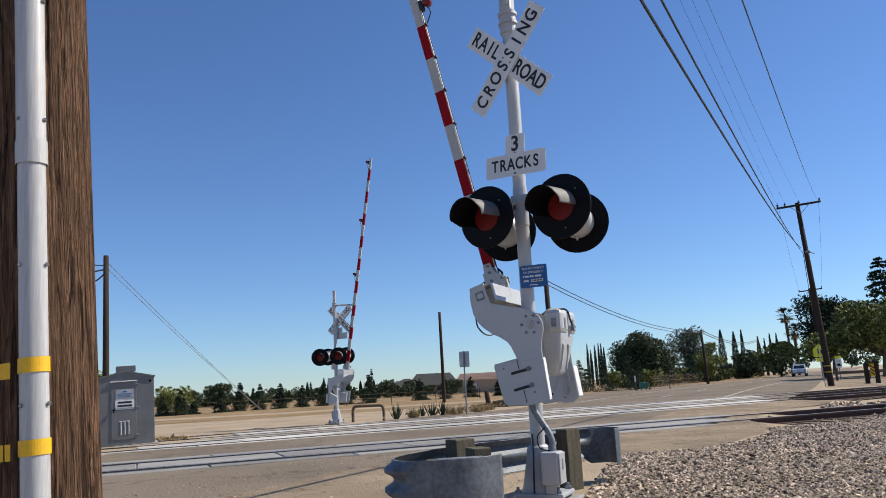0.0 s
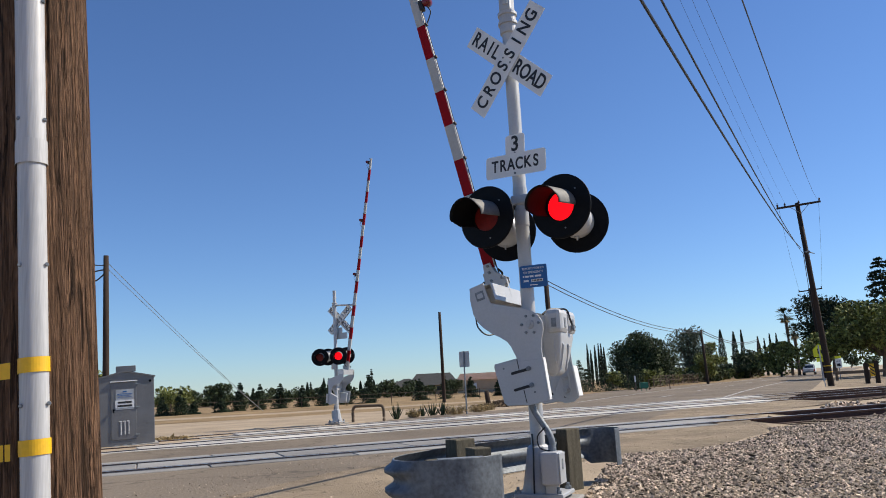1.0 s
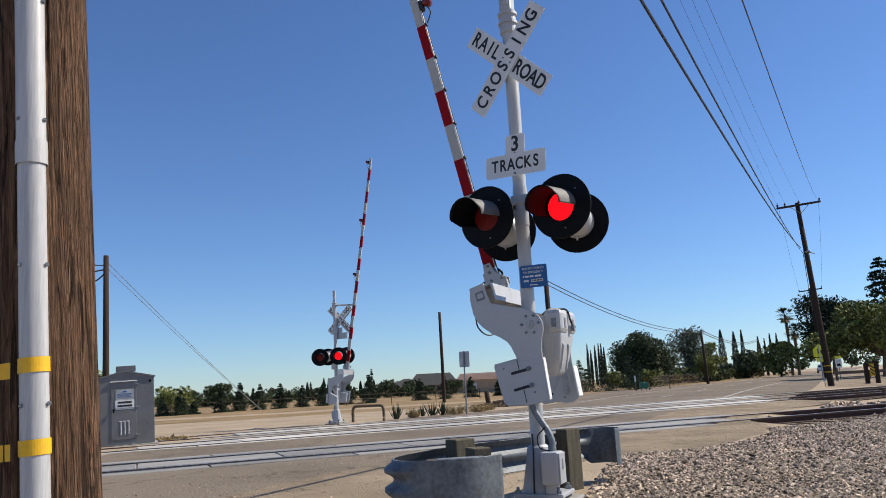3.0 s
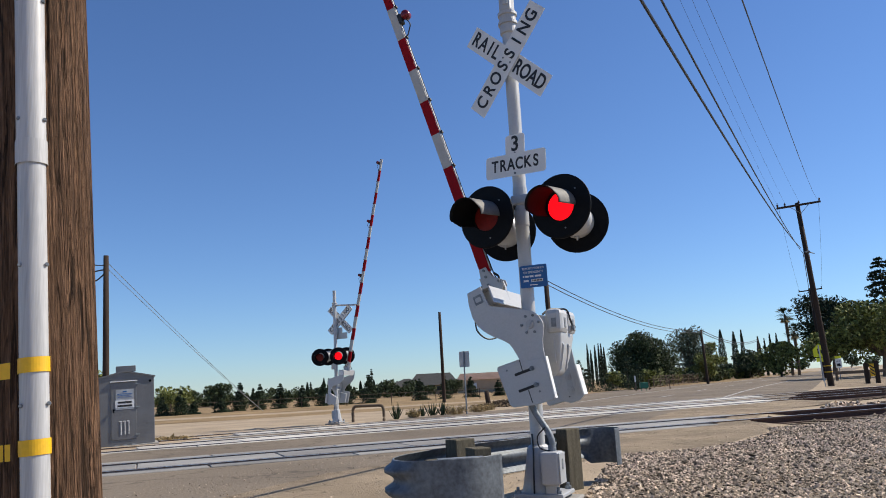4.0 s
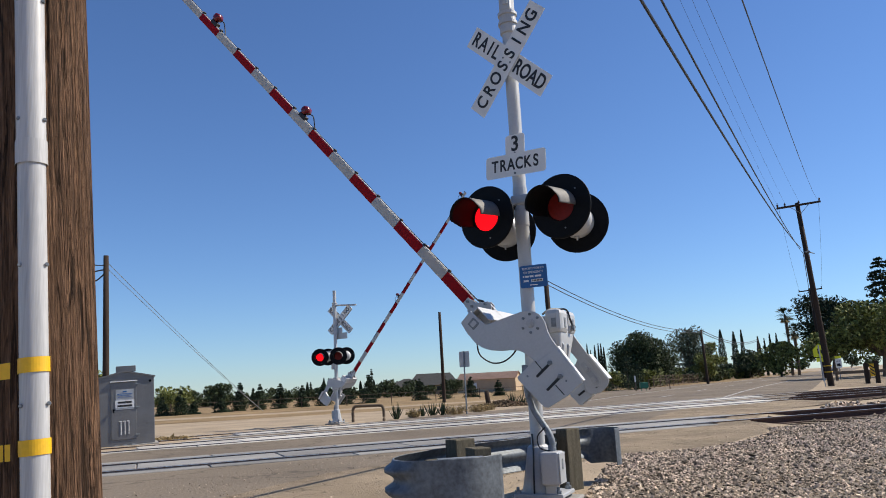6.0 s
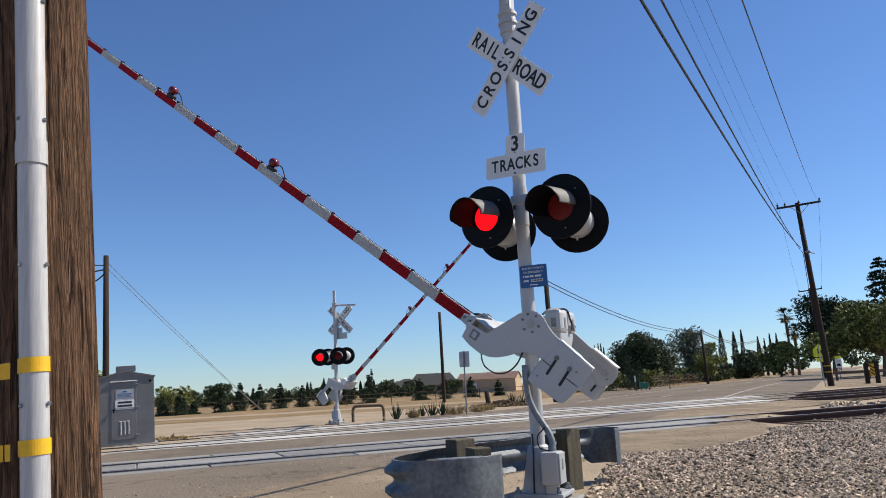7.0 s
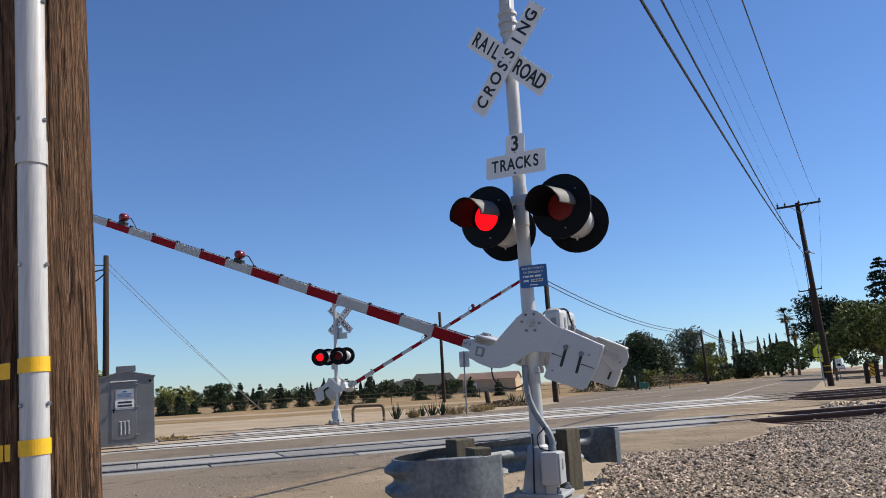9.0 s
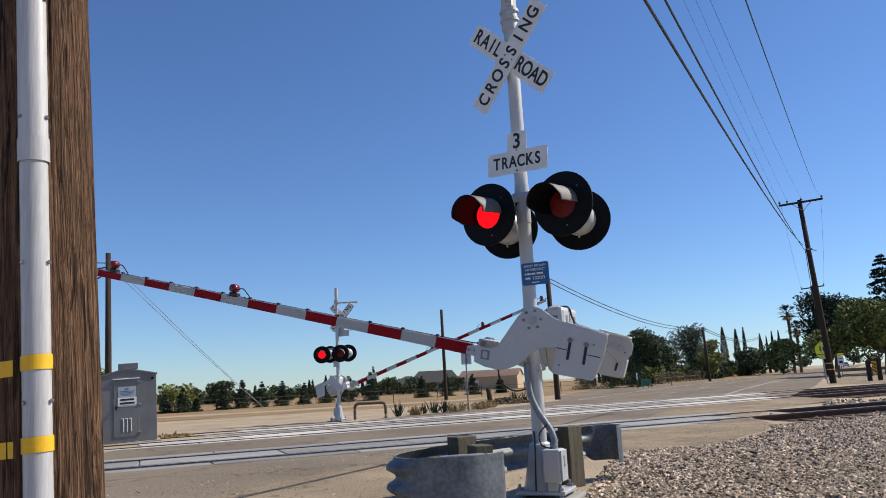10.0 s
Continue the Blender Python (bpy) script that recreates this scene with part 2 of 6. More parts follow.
def round_rect(w, h, r, seg=4, cx=0.0, cz=0.0):
    pts = []
    for qx, qz, a0 in ((1, 1, 0), (-1, 1, 90), (-1, -1, 180), (1, -1, 270)):
        for i in range(seg + 1):
            a = radians(a0 + 90 * i / seg)
            pts.append((cx + qx * (w / 2 - r) + r * math.cos(a), cz + qz * (h / 2 - r) + r * math.sin(a)))
    return pts


def hose(bm, pts, r, seg=8, steps=6):
    # smooth tube along a few points
    p = [Vector(q) for q in pts]
    path = []
    for i in range(len(p) - 1):
        p0, p1, p2, p3 = p[max(i - 1, 0)], p[i], p[i + 1], p[min(i + 2, len(p) - 1)]
        for k in range(steps):
            t = k / steps
            path.append(0.5 * ((2 * p1) + (p2 - p0) * t + (2 * p0 - 5 * p1 + 4 * p2 - p3) * t * t + (3 * p1 - p0 - 3 * p2 + p3) * t ** 3))
    path.append(p[-1])
    prev = None
    for i, c in enumerate(path):
        d = (path[min(i + 1, len(path) - 1)] - path[max(i - 1, 0)]).normalized()
        m = d.to_track_quat("Z", "Y").to_matrix()
        ring = [bm.verts.new(c + m @ Vector((r * math.cos(2 * math.pi * k / seg), r * math.sin(2 * math.pi * k / seg), 0))) for k in range(seg)]
        if prev:
            for k in range(seg):
                bm.faces.new((prev[k], prev[(k + 1) % seg], ring[(k + 1) % seg], ring[k]))
        prev = ring
    return bm


def letters(text, size, parent, m, material=BLACK, squeeze=1.0, name="lettering", bold=0.0, spacing=1.0):
    cu = bpy.data.curves.new(name, "FONT")
    cu.body, cu.size, cu.align_x, cu.align_y = text, size, "CENTER", "CENTER"
    cu.extrude, cu.offset, cu.space_character = 0.0015, bold, spacing
    tmp = bpy.data.objects.new(name, cu)
    me = bpy.data.meshes.new_from_object(tmp)
    bpy.data.objects.remove(tmp)
    me.materials.append(material)
    ob = new(name, me)
    ob.parent = parent
    ob.matrix_basis = m @ pose(0, 0, 0, 90) @ Matrix.Diagonal((squeeze, 1, 1, 1))
    return ob


def flat(name, outline, z, material, kind="structure", parent=None, thick=0.0):
    bm = bmesh.new()
    vs = [bm.verts.new((x, y, z)) for x, y in outline]
    f = bm.faces.new(vs)
    bm.normal_update()
    if f.normal.z < 0:
        f.normal_flip()
    if thick:
        ret = bmesh.ops.extrude_face_region(bm, geom=[f])
        bmesh.ops.translate(bm, vec=(0, 0, -thick), verts=[v for v in ret["geom"] if isinstance(v, bmesh.types.BMVert)])
        bmesh.ops.recalc_face_normals(bm, faces=bm.faces)
    ob = part(name, bm, material, parent)
    return ob


# ---- ground, road, tracks ----
ROAD = Vector((0.407, 0.913))      # along the road
SIDE = Vector((0.913, -0.407))     # across it, to its right


def on_road(al, ac):
    return (ROAD.x * al + SIDE.x * ac, ROAD.y * al + SIDE.y * ac)


def smooth(a, b, v):
    t = min(1.0, max(0.0, (v - a) / (b - a)))
    return t * t * (3 - 2 * t)


def ground_z(x, y):
    ac = SIDE.x * x + SIDE.y * y
    q = -0.373 * x + 0.928 * y
    al = ROAD.x * x + ROAD.y * y
    shift = -1.0 + 2.4 * smooth(19, 27, al) - 1.6 * smooth(29.6, 31.5, al)
    bed = smooth(11.0, 12.6, q) * (1 - smooth(24, 29, q)) * smooth(0.0, 1.0, ac - shift) * (1 - smooth(60, 80, x))
    lump = 0.002 * noise.noise(Vector((x * 0.8, y * 0.8, 0))) * (1 - smooth(20, 30, math.hypot(x, y)))
    return -0.0035 - 0.19 * bed + lump


def build_ground():
    n = 170
    u = np.linspace(-1, 1, n)
    xs = np.sinh(u * 6.2) / np.sinh(6.2) * 3000 + 2.0
    ys = np.sinh(u * 6.2) / np.sinh(6.2) * 3000 + 9.0
    bm = bmesh.new()
    rows = [[bm.verts.new((x, y, ground_z(x, y))) for x in xs] for y in ys]
    for j in range(n - 1):
        for i in range(n - 1):
            bm.faces.new((rows[j][i], rows[j][i + 1], rows[j + 1][i + 1], rows[j + 1][i]))
    return tagged(part("ground", bm, SAND, None, smooth=True), "pale sandy dirt ground beside the road", "ground", kind="structure")


build_ground()


def sheet(name, outline, z, material, label, category):
    ob = flat(name, outline, z, material)
    return tagged(ob, label, category, kind="structure")


# the road bends to the right far away
road_line = [(-60, -9.0, -4.6), (4, -9.6, -4.6), (9.5, -12.6, -5.2), (13.5, -14.4, -3.4), (17.5, -14.5, -1.9), (21, -14.2, -1.2), (27, -12.6, 0.1), (31, -11.0, 0.0), (37, -10.6, 0.5), (45, -13.2, 1.3), (57, -14.6, 2.0), (71, -13.7, 2.8), (81, -9.9, 3.4), (98, -5.4, 5.0), (140, -1.4, 9.0), (300, 13.0, 23.5), (600, 40, 51)]
left = [on_road(al, a) for al, a, b in road_line]
right = [on_road(al, b) for al, a, b in road_line]
sheet("road", left + right[::-1], 0.0, ASPHALT, "worn grey asphalt two lane road", "road")
sheet("pavement", [on_road(*p) for p in ((-30, -5.4), (9.0, -5.9), (12.5, -4.4), (16.6, -2.3), (18.5, -0.9), (17.5, -0.6), (16.1, -0.35), (14.6, -0.45), (13.5, -0.75), (12.8, -0.9), (11.9, -1.35), (11.0, -2.3), (9.2, -3.1), (7.5, -3.6), (5, -3.9), (-30, -3.4))], 0.0015, ASPHALT_OLD, "dusty sand-covered asphalt shoulder", "shoulder")
sheet("apron", [on_road(*p) for p in ((14.9, -1.2), (17.0, -3.2), (21, -3.4), (26, -3.0), (29, -1.6), (29.6, 0.4), (27.5, 1.3), (25.5, 1.0), (22.6, -0.2), (20.5, -0.7), (18.6, -0.8))], 0.003, ASPHALT_OLD, "sand-covered asphalt apron beside the tracks", "shoulder")
sheet("field", [(-240, 30), (-60, 34), (-16, 36), (-4, 40), (4, 46), (9, 55), (16, 70), (34, 112), (40, 150), (60, 500), (-600, 500), (-600, 30)], 0.002, DRY, "dry tan grass field", "field")
sheet("verge", [on_road(*p) for p in ((60, -15.2), (71, -14.1), (81, -10.3), (98, -5.8), (140, -1.8), (300, 12.5), (300, 4), (140, -13), (98, -17), (75, -22), (60, -25))], 0.005, DRY, "dry brown grass verge below the far fence", "verge")
sheet("lot", [on_road(*p) for p in ((46, 2.0), (57, 2.5), (78, 3.4), (107, 6.3), (140, 9.3), (140, 45), (60, 36), (46, 22))], 0.004, ASPHALT_OLD, "pale dusty paved lot beside the road", "lot")
sheet("field_track", [(-240, 36.5), (-60, 40.5), (-16, 43.5), (-4, 47), (4, 51), (6, 55), (-4, 51), (-16, 47.5), (-60, 44.5), (-240, 40)], 0.004, SAND, "pale dirt track along the dry field", "track")


def road_stripe(al0, al1, ac, w, bend=0.0):
    n = 14
    pts_a, pts_b = [], []
    for i in range(n + 1):
        al = al0 + (al1 - al0) * i / n
        c = ac + 0.058 * max(0.0, min(al, 58) - 38.7) + 0.09 * max(0.0, al - 58)
        pts_a.append(on_road(al, c - w / 2))
        pts_b.append(on_road(al, c + w / 2))
    return tagged(flat("road_marking", pts_a + pts_b[::-1], 0.006, LINE), "faded white painted road line", "road marking", kind="structure")


road_stripe(36, 150, -2.6, 0.12)
road_stripe(37, 150, -9.6, 0.13)
for k in range(9):
    road_stripe(40 + k * 12, 44 + k * 12, -6.1, 0.12)
tagged(flat("road_marking", [on_road(29.5, -8.8), on_road(29.5, -2.2), on_road(30.1, -2.2), on_road(30.1, -8.8)], 0.006, LINE), "faded white stop line", "road marking", kind="structure")


def rail_profile(bm, length, off, x0=0.0):
    prof = [(-0.07, -0.165), (0.07, -0.165), (0.07, -0.15), (0.012, -0.135), (0.012, -0.045), (0.036, -0.035), (0.036, 0.0), (-0.036, 0.0), (-0.036, -0.035), (-0.012, -0.045), (-0.012, -0.135), (-0.07, -0.15)]
    a = [bm.verts.new((x0, off + px, pz)) for px, pz in prof]
    b = [bm.verts.new((x0 + length, off + px, pz)) for px, pz in prof]
    for i in range(len(a)):
        j = (i + 1) % len(a)
        bm.faces.new((a[i], a[j], b[j], b[i]))
    bm.faces.new(a[::-1])
    bm.faces.new(b)
    bmesh.ops.recalc_face_normals(bm, faces=bm.faces)


panel_jobs = []


def railway_track(x, y, deg, cross0, cross1, label):
    # local x runs along the track, 0 where it is placed; cross0..cross1: the paved stretch
    t = thing("railway_track", pose(x, y, 0.022, 0, 0, deg), label, "railway track", "tracks of the crossing", "structure")
    for off in (-0.7525, 0.7525):
        bm = bmesh.new()
        rail_profile(bm, 130, off, -50)
        r = part("rail", bm, RUST, t, "rusty steel rail")
        bm = bmesh.new()
        block(bm, (130, 0.060, 0.004), (15, off, 0.0021))
        part("rail_head", bm, RAILTOP, r, "polished running surface")
    # flangeways in the paving
    for off in (-0.61, 0.61, -0.895, 0.895):
        bm = bmesh.new()
        block(bm, (cross1 - cross0, 0.21, 0.02), ((cross0 + cross1) / 2 + off * 1.1, off, -0.019))
        part("flangeway", bm, RUBBER, t, "dark flange groove")
    # sleepers outside the paving
    bm = bmesh.new()
    block(bm, (0.23, 2.6, 0.14), (0, 0, -0.235), bevel=0.01)
    me = None
    k = cross1 + 0.6
    while k < cross1 + 26:
        if me is None:
            s = part("sleeper", bm, BARK, t)
            me = s.data
        else:
            s = new("sleeper", me)
            s.parent = t
        s.matrix_basis = pose(k, random.uniform(-.03, .03), random.uniform(-.008, .008), 0, 0, random.uniform(-1, 1))
        k += 0.55
    panel_jobs.append((t, cross0, cross1))
    return t


T1 = railway_track(2.0, 16.16, 21.9, -10.5, 4.7, "near track, rusty rails set in concrete panels")
T2 = railway_track(-4.6, 19.85, 26.3, -3.4, 18.2, "middle track, rusty rails set in concrete panels")
T3 = railway_track(-3.3, 24.3, 27.0, -3.6, 18.9, "far track, rusty rails set in concrete panels")


# ---- signals with gates ----
def crossbuck(parent, m):
    # two crossed blades, built facing -y; CROSSING lies in front
    L, W = 1.22, 0.229
    blades = []
    for deg, y in ((-45, 0.0), (45, -0.012)):
        bm = bmesh.new()
        slab(bm, round_rect(L, W, 0.006, 2), -0.002, 0.002)
        ob = part("sign_blade", bm, SIGNW, parent, "white crossbuck blade with black letters")
        ob.matrix_basis = m @ pose(0, y, 0) @ Matrix.Rotation(radians(-deg), 4, "Y")
        blades.append(ob)
        bm = bmesh.new()
        slab(bm, round_rect(L - 0.004, W - 0.004, 0.006, 2), 0.0025, 0.004)
        bk = part("blade_back", bm, SIGNB, ob, "bare aluminium back")
    for i, ch in enumerate("CROSSING"):
        letters(ch, 0.205, blades[1], pose(-0.49 + i * 0.14, -0.0045, 0), squeeze=0.80, bold=0.004)
    for i, ch in enumerate("RAIL"):
        letters(ch, 0.205, blades[0], pose((-0.52, -0.395, -0.285, -0.19)[i], -0.0045, 0), squeeze=0.80, bold=0.004)
    for i, ch in enumerate("ROAD"):
        letters(ch, 0.205, blades[0], pose((0.17, 0.285, 0.405, 0.52)[i], -0.0045, 0), squeeze=0.80, bold=0.004)
    for x, z in ((-0.04, 0.04), (0.04, -0.04)):
        bm = bmesh.new()
        rod(bm, (x, -0.02, z), (x, -0.012, z), 0.010, seg=8)
        bolt = part("bolt", bm, GALV, parent)
        bolt.matrix_basis = m
    bm = bmesh.new()
    block(bm, (0.16, 0.05, 0.07), (0, 0.03, 0.0), bevel=0.008)
    br = part("sign_bracket", bm, ALU2, parent)
    br.matrix_basis = m


def tracks_sign(parent, m):
    w, h = 0.686, 0.229
    # inverted T: upper tab
    bm = bmesh.new()
    r = 0.03
    pts = []

    def arc(cx, cz, a0, a1, n=4):
        for i in range(n + 1):
            a = radians(a0 + (a1 - a0) * i / n)
            pts.append((cx + r * math.cos(a), cz + r * math.sin(a)))
    arc(w / 2 - r, -h / 2 + r, -90, 0)
    arc(w / 2 - r, h / 2 - r, 0, 90)
    pts.append((0.11, h / 2))
    arc(0.11 - r, h / 2 + 0.19 - r, 0, 90)
    arc(-0.11 + r, h / 2 + 0.19 - r, 90, 180)
    pts.append((-0.11, h / 2))
    arc(-w / 2 + r, h / 2 - r, 90, 180)
    arc(-w / 2 + r, -h / 2 + r, 180, 270)
    slab(bm, pts, -0.002, 0.002)
    ob = part("track_count_plate", bm, SIGNW, parent, "white plate lettered 3 TRACKS")
    ob.matrix_basis = m
    bm = bmesh.new()
    slab(bm, round_rect(w - 0.01, h - 0.01, 0.03), 0.003, 0.0045)
    part("plate_back", bm, SIGNB, ob)
    letters("3", 0.215, ob, pose(0.0, -0.004, 0.205), squeeze=0.9, bold=0.004)
    for i, ch in enumerate("TRACKS"):
        letters(ch, 0.165, ob, pose(-0.235 + i * 0.094, -0.004, 0), squeeze=0.78, bold=0.0035)
    bm = bmesh.new()
    rod(bm, (0, -0.012, -0.09), (0, -0.003, -0.09), 0.012, seg=8)
    rod(bm, (0.0, -0.012, 0.12), (0.0, -0.003, 0.12), 0.008, seg=8)
    part("bolt", bm, GALV, ob)


def flasher(parent, x, y, z, yaw, leds):
    # lamp unit facing -y of its own frame: disc, housing, hood, lens
    R = 0.305
    bm = bmesh.new()
    prof = [(0.138, -0.012), (R - 0.012, -0.012), (R, -0.004), (R, 0.010), (R - 0.012, 0.014), (0.138, 0.014)]
    seg = 64
    # ring: profile (radius, depth), depth along +y
    rings = [[bm.verts.new((r * math.cos(2 * math.pi * i / seg), d, r * math.sin(2 * math.pi * i / seg))) for i in range(seg)] for r, d in prof]
    for a, b in zip(rings, rings[1:] + rings[:1]):
        for i in range(seg):
            bm.faces.new((a[i], a[(i + 1) % seg], b[(i + 1) % seg], b[i]))
    bmesh.ops.recalc_face_normals(bm, faces=bm.faces)
    disc = part("lamp_disc", bm, BLACKP, parent, "round black background disc")
    disc.matrix_basis = pose(x, y, z, 0, 0, yaw)
    bm = bmesh.new()
    lathe(bm, [(0.165, 0.012), (0.165, 0.05), (0.150, 0.16), (0.11, 0.20), (0.02, 0.215)], Matrix.Rotation(radians(-90), 4, "X"), 32, caps=False)
    part("housing", bm, ALU, disc, "silver lamp housing", smooth=True)
    bm = lathe(bmesh.new(), [(0.158, 0.016), (0.155, 0.05), (0.140, 0.148), (0.01, 0.152)], Matrix.Rotation(radians(-90), 4, "X"), 32, caps=False)
    part("lamp_bowl", bm, BLACKP, disc)
    bm = bmesh.new()
    rod(bm, (-0.02, 0.10, -0.165), (0.02, 0.10, -0.165), 0.012, seg=8)
    rod(bm, (0.0, 0.10, -0.15), (0.0, 0.10, -0.20), 0.008, seg=8)
    part("latch", bm, ALU2, disc)
    # hood: a visor open below, longer above
    bm = bmesh.new()
    segs, r0, n = 40, 0.160, 8
    grid = {}
    for i in range(segs + 1):
        a = radians(-6 + 216 * i / segs)
        reach = 0.375 * (1 - 0.35 * smooth(190, 210, math.degrees(a))) * (0.85 + 0.15 * smooth(6, 40, math.degrees(a)))
        for j in range(n + 1):
            s = j / n
            for k, rr in enumerate((r0, r0 - 0.007)):
                grid[i, j, k] = bm.verts.new((rr * math.cos(a), -0.012 - reach * s, rr * math.sin(a) - 0.03 * s))
    tops = []
    for i in range(segs):
        for j in range(n):
            tops.append(bm.faces.new((grid[i, j, 0], grid[i, j + 1, 0], grid[i + 1, j + 1, 0], grid[i + 1, j, 0])))
            bm.faces.new((grid[i, j, 1], grid[i + 1, j, 1], grid[i + 1, j + 1, 1], grid[i, j + 1, 1]))
        bm.faces.new((grid[i, n, 0], grid[i, n, 1], grid[i + 1, n, 1], grid[i + 1, n, 0]))
    for i in (0, segs):
        for j in range(n):
            bm.faces.new((grid[i, j, 0], grid[i, j + 1, 0], grid[i, j + 1, 1], grid[i, j, 1]))
    bmesh.ops.recalc_face_normals(bm, faces=bm.faces)
    # outer faces take the grey, the inside stays black
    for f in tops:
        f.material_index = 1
    hood = part("hood", bm, BLACKP, disc, "black hood with grey outer shell", smooth=True)
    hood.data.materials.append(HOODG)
    # two small screws on the disc
    for a in (40, 160, 280):
        bm = rod(bmesh.new(), (0.215 * math.cos(radians(a)), -0.012, 0.215 * math.sin(radians(a))), (0.215 * math.cos(radians(a)), -0.018, 0.215 * math.sin(radians(a))), 0.008, seg=6)
        part("screw", bm, GALV, disc)
    # turning plate in the lamp: glowing face and dull face
    bm = bmesh.new()
    lathe(bm, [(0.132, -0.004), (0.134, 0.0), (0.132, 0.004)], Matrix.Rotation(radians(90), 4, "X"), 40)
    plate = part("led_plate", bm, LIT, disc, "red lamp lens")
    plate.data.materials.append(LENS_DARK)
    for p in plate.data.polygons:
        p.material_index = 1 if p.normal.y > 0.2 else 0
    plate.location = (0, 0.0, 0)
    if leds is not None:
        leds.append(plate)
    else:
        plate.matrix_basis = pose(0, 0, 0, 0, 0, 180)
    return disc


REST = 17.8     # the arm's rise at which the plates below are drawn


def gate(parent, y_front, y_rear, arm_len, first_white, stripe=0.412, skew=0.0):
    # pivot at the origin; the arm points to -x when level
    drop, start = -0.408, 0.748
    ym = (y_front + y_rear) / 2
    back = Matrix.Rotation(radians(-REST), 4, "Y")

    def turned(bm):
        bmesh.ops.transform(bm, matrix=back, verts=bm.verts)
        return bm

    out = [(-0.58, -0.166), (-0.613, -0.315), (-0.512, -0.372), (-0.383, -0.418), (-0.29, -0.42), (-0.212, -0.402), (-0.12, -0.36), (-0.039, -0.308), (0.03, -0.275), (0.085, -0.269), (0.208, -0.282), (0.137, -0.493), (0.157, -0.514),
           (0.488, -0.61), (0.526, -0.592), (0.634, -0.404), (0.694, -0.243), (0.671, -0.217), (0.342, -0.07), (0.26, -0.03), (0.199, 0.014), (0.128, 0.083), (0.09, 0.105), (0.049, 0.116), (0.0, 0.115), (-0.047, 0.103), (-0.117, 0.056), (-0.264, -0.098), (-0.374, -0.212), (-0.488, -0.189)]
    bm = slab(bmesh.new(), out, y_front - 0.008, y_front + 0.008, bevel=0.003)
    g = part("gate", turned(bm), ALU, parent, "silver gate mechanism carrying the striped arm")
    # channel bolted across between the two levers, open towards the pivot
    wide = y_rear - y_front
    bm = block(bmesh.new(), (0.014, wide - 0.02, 0.20), (-0.478, ym, -0.372))
    web = part("channel", bm, ALU, g, "silver cross channel between the levers")
    for z in (-0.268, -0.476):
        bm = block(bmesh.new(), (0.17, wide - 0.02, 0.014), (-0.40, ym, z), bevel=0.003)
        part("flange", bm, ALU, web)
    # stiffeners whiter than the channel: sun on their faces is put into the colour
    for dy in (-0.36, -0.12, 0.12, 0.36):
        bm = block(bmesh.new(), (0.14, 0.014, 0.19), (-0.402, ym + dy, -0.372))
        part("stiffener", bm, SIGNW, web)
    for dy in (-0.30, -0.22, 0.22, 0.30):
        bm = rod(bmesh.new(), (-0.485, ym + dy, -0.37), (-0.505, ym + dy, -0.37), 0.016, seg=6)
        part("bolt", bm, GALV, web)
    # lower plate laid over the lever, with a flange
    bm = slab(bmesh.new(), [(0.137, -0.493), (0.157, -0.514), (0.488, -0.61), (0.526, -0.592), (0.634, -0.404), (0.690, -0.243), (0.665, -0.22), (0.34, -0.085)], y_front - 0.016, y_front - 0.0095, bevel=0.002)
    part("weight_plate", turned(bm), ALU, g)
    # flange in white, not silver, to stand for its sunlit edge
    bm = block(bmesh.new(), (0.385, 0.075, 0.012), (0.512, y_front + 0.03, -0.146), Matrix.Rotation(math.atan2(0.147, 0.329), 4, "Y"))
    part("flange", turned(bm), SIGNW, g, "edge flange, sunlit brightness in its white")
    bm = slab(bmesh.new(), [(0.33, -0.13), (0.22, -0.46), (0.50, -0.55), (0.60, -0.40), (0.655, -0.26)], y_front + 0.02, y_front + 0.13, bevel=0.012)
    part("counterweight", turned(bm), ALU2, g)
    # rear lever: the same elbow, a long slotted rounded end
    rear = [(-0.58, -0.166), (-0.613, -0.315), (-0.512, -0.372), (-0.383, -0.418), (-0.29, -0.42), (-0.212, -0.402), (-0.12, -0.36), (-0.02, -0.26), (0.06, -0.16), (0.16, -0.145), (0.30, -0.20), (0.42, -0.30), (0.52, -0.43), (0.575, -0.46), (0.63, -0.43), (0.68, -0.385), (0.71, -0.30), (0.70, -0.235),
            (0.68, -0.22), (0.38, -0.10), (0.17, 0.0), (0.12, 0.06), (0.07, 0.10), (0.0, 0.115), (-0.047, 0.103), (-0.117, 0.056), (-0.264, -0.098), (-0.374, -0.212), (-0.488, -0.189)]
    bm = slab(bmesh.new(), rear, y_rear - 0.010, y_rear + 0.010, bevel=0.004)
    lever = part("rear_lever", turned(bm), ALU, g)
    bm = slab(bmesh.new(), [(0.31, -0.20), (0.31, -0.535), (0.33, -0.55), (0.535, -0.61), (0.56, -0.60), (0.625, -0.44), (0.58, -0.36)], y_rear + 0.012, y_rear + 0.10, bevel=0.006)
    part("counterweight", turned(bm), ALU, g)
    # same sunlit white painted on the rear lever's flange
    bm = slab(bmesh.new(), [(0.40, -0.105), (0.69, -0.222), (0.695, -0.208), (0.405, -0.090)], y_rear - 0.06, y_rear + 0.10)
    part("edge_flange", turned(bm), SIGNW, lever, "edge flange, sunlit brightness in its white")
    # raised slot frame with two clamp nuts
    for (x0, z0), (x1, z1), w_ in (((0.36, -0.20), (0.64, -0.33), 0.055), ((0.36, -0.20), (0.64, -0.33), 0.030)):
        d = -math.atan2(z1 - z0, x1 - x0)
        k = 0.004 if w_ < 0.05 else 0.0
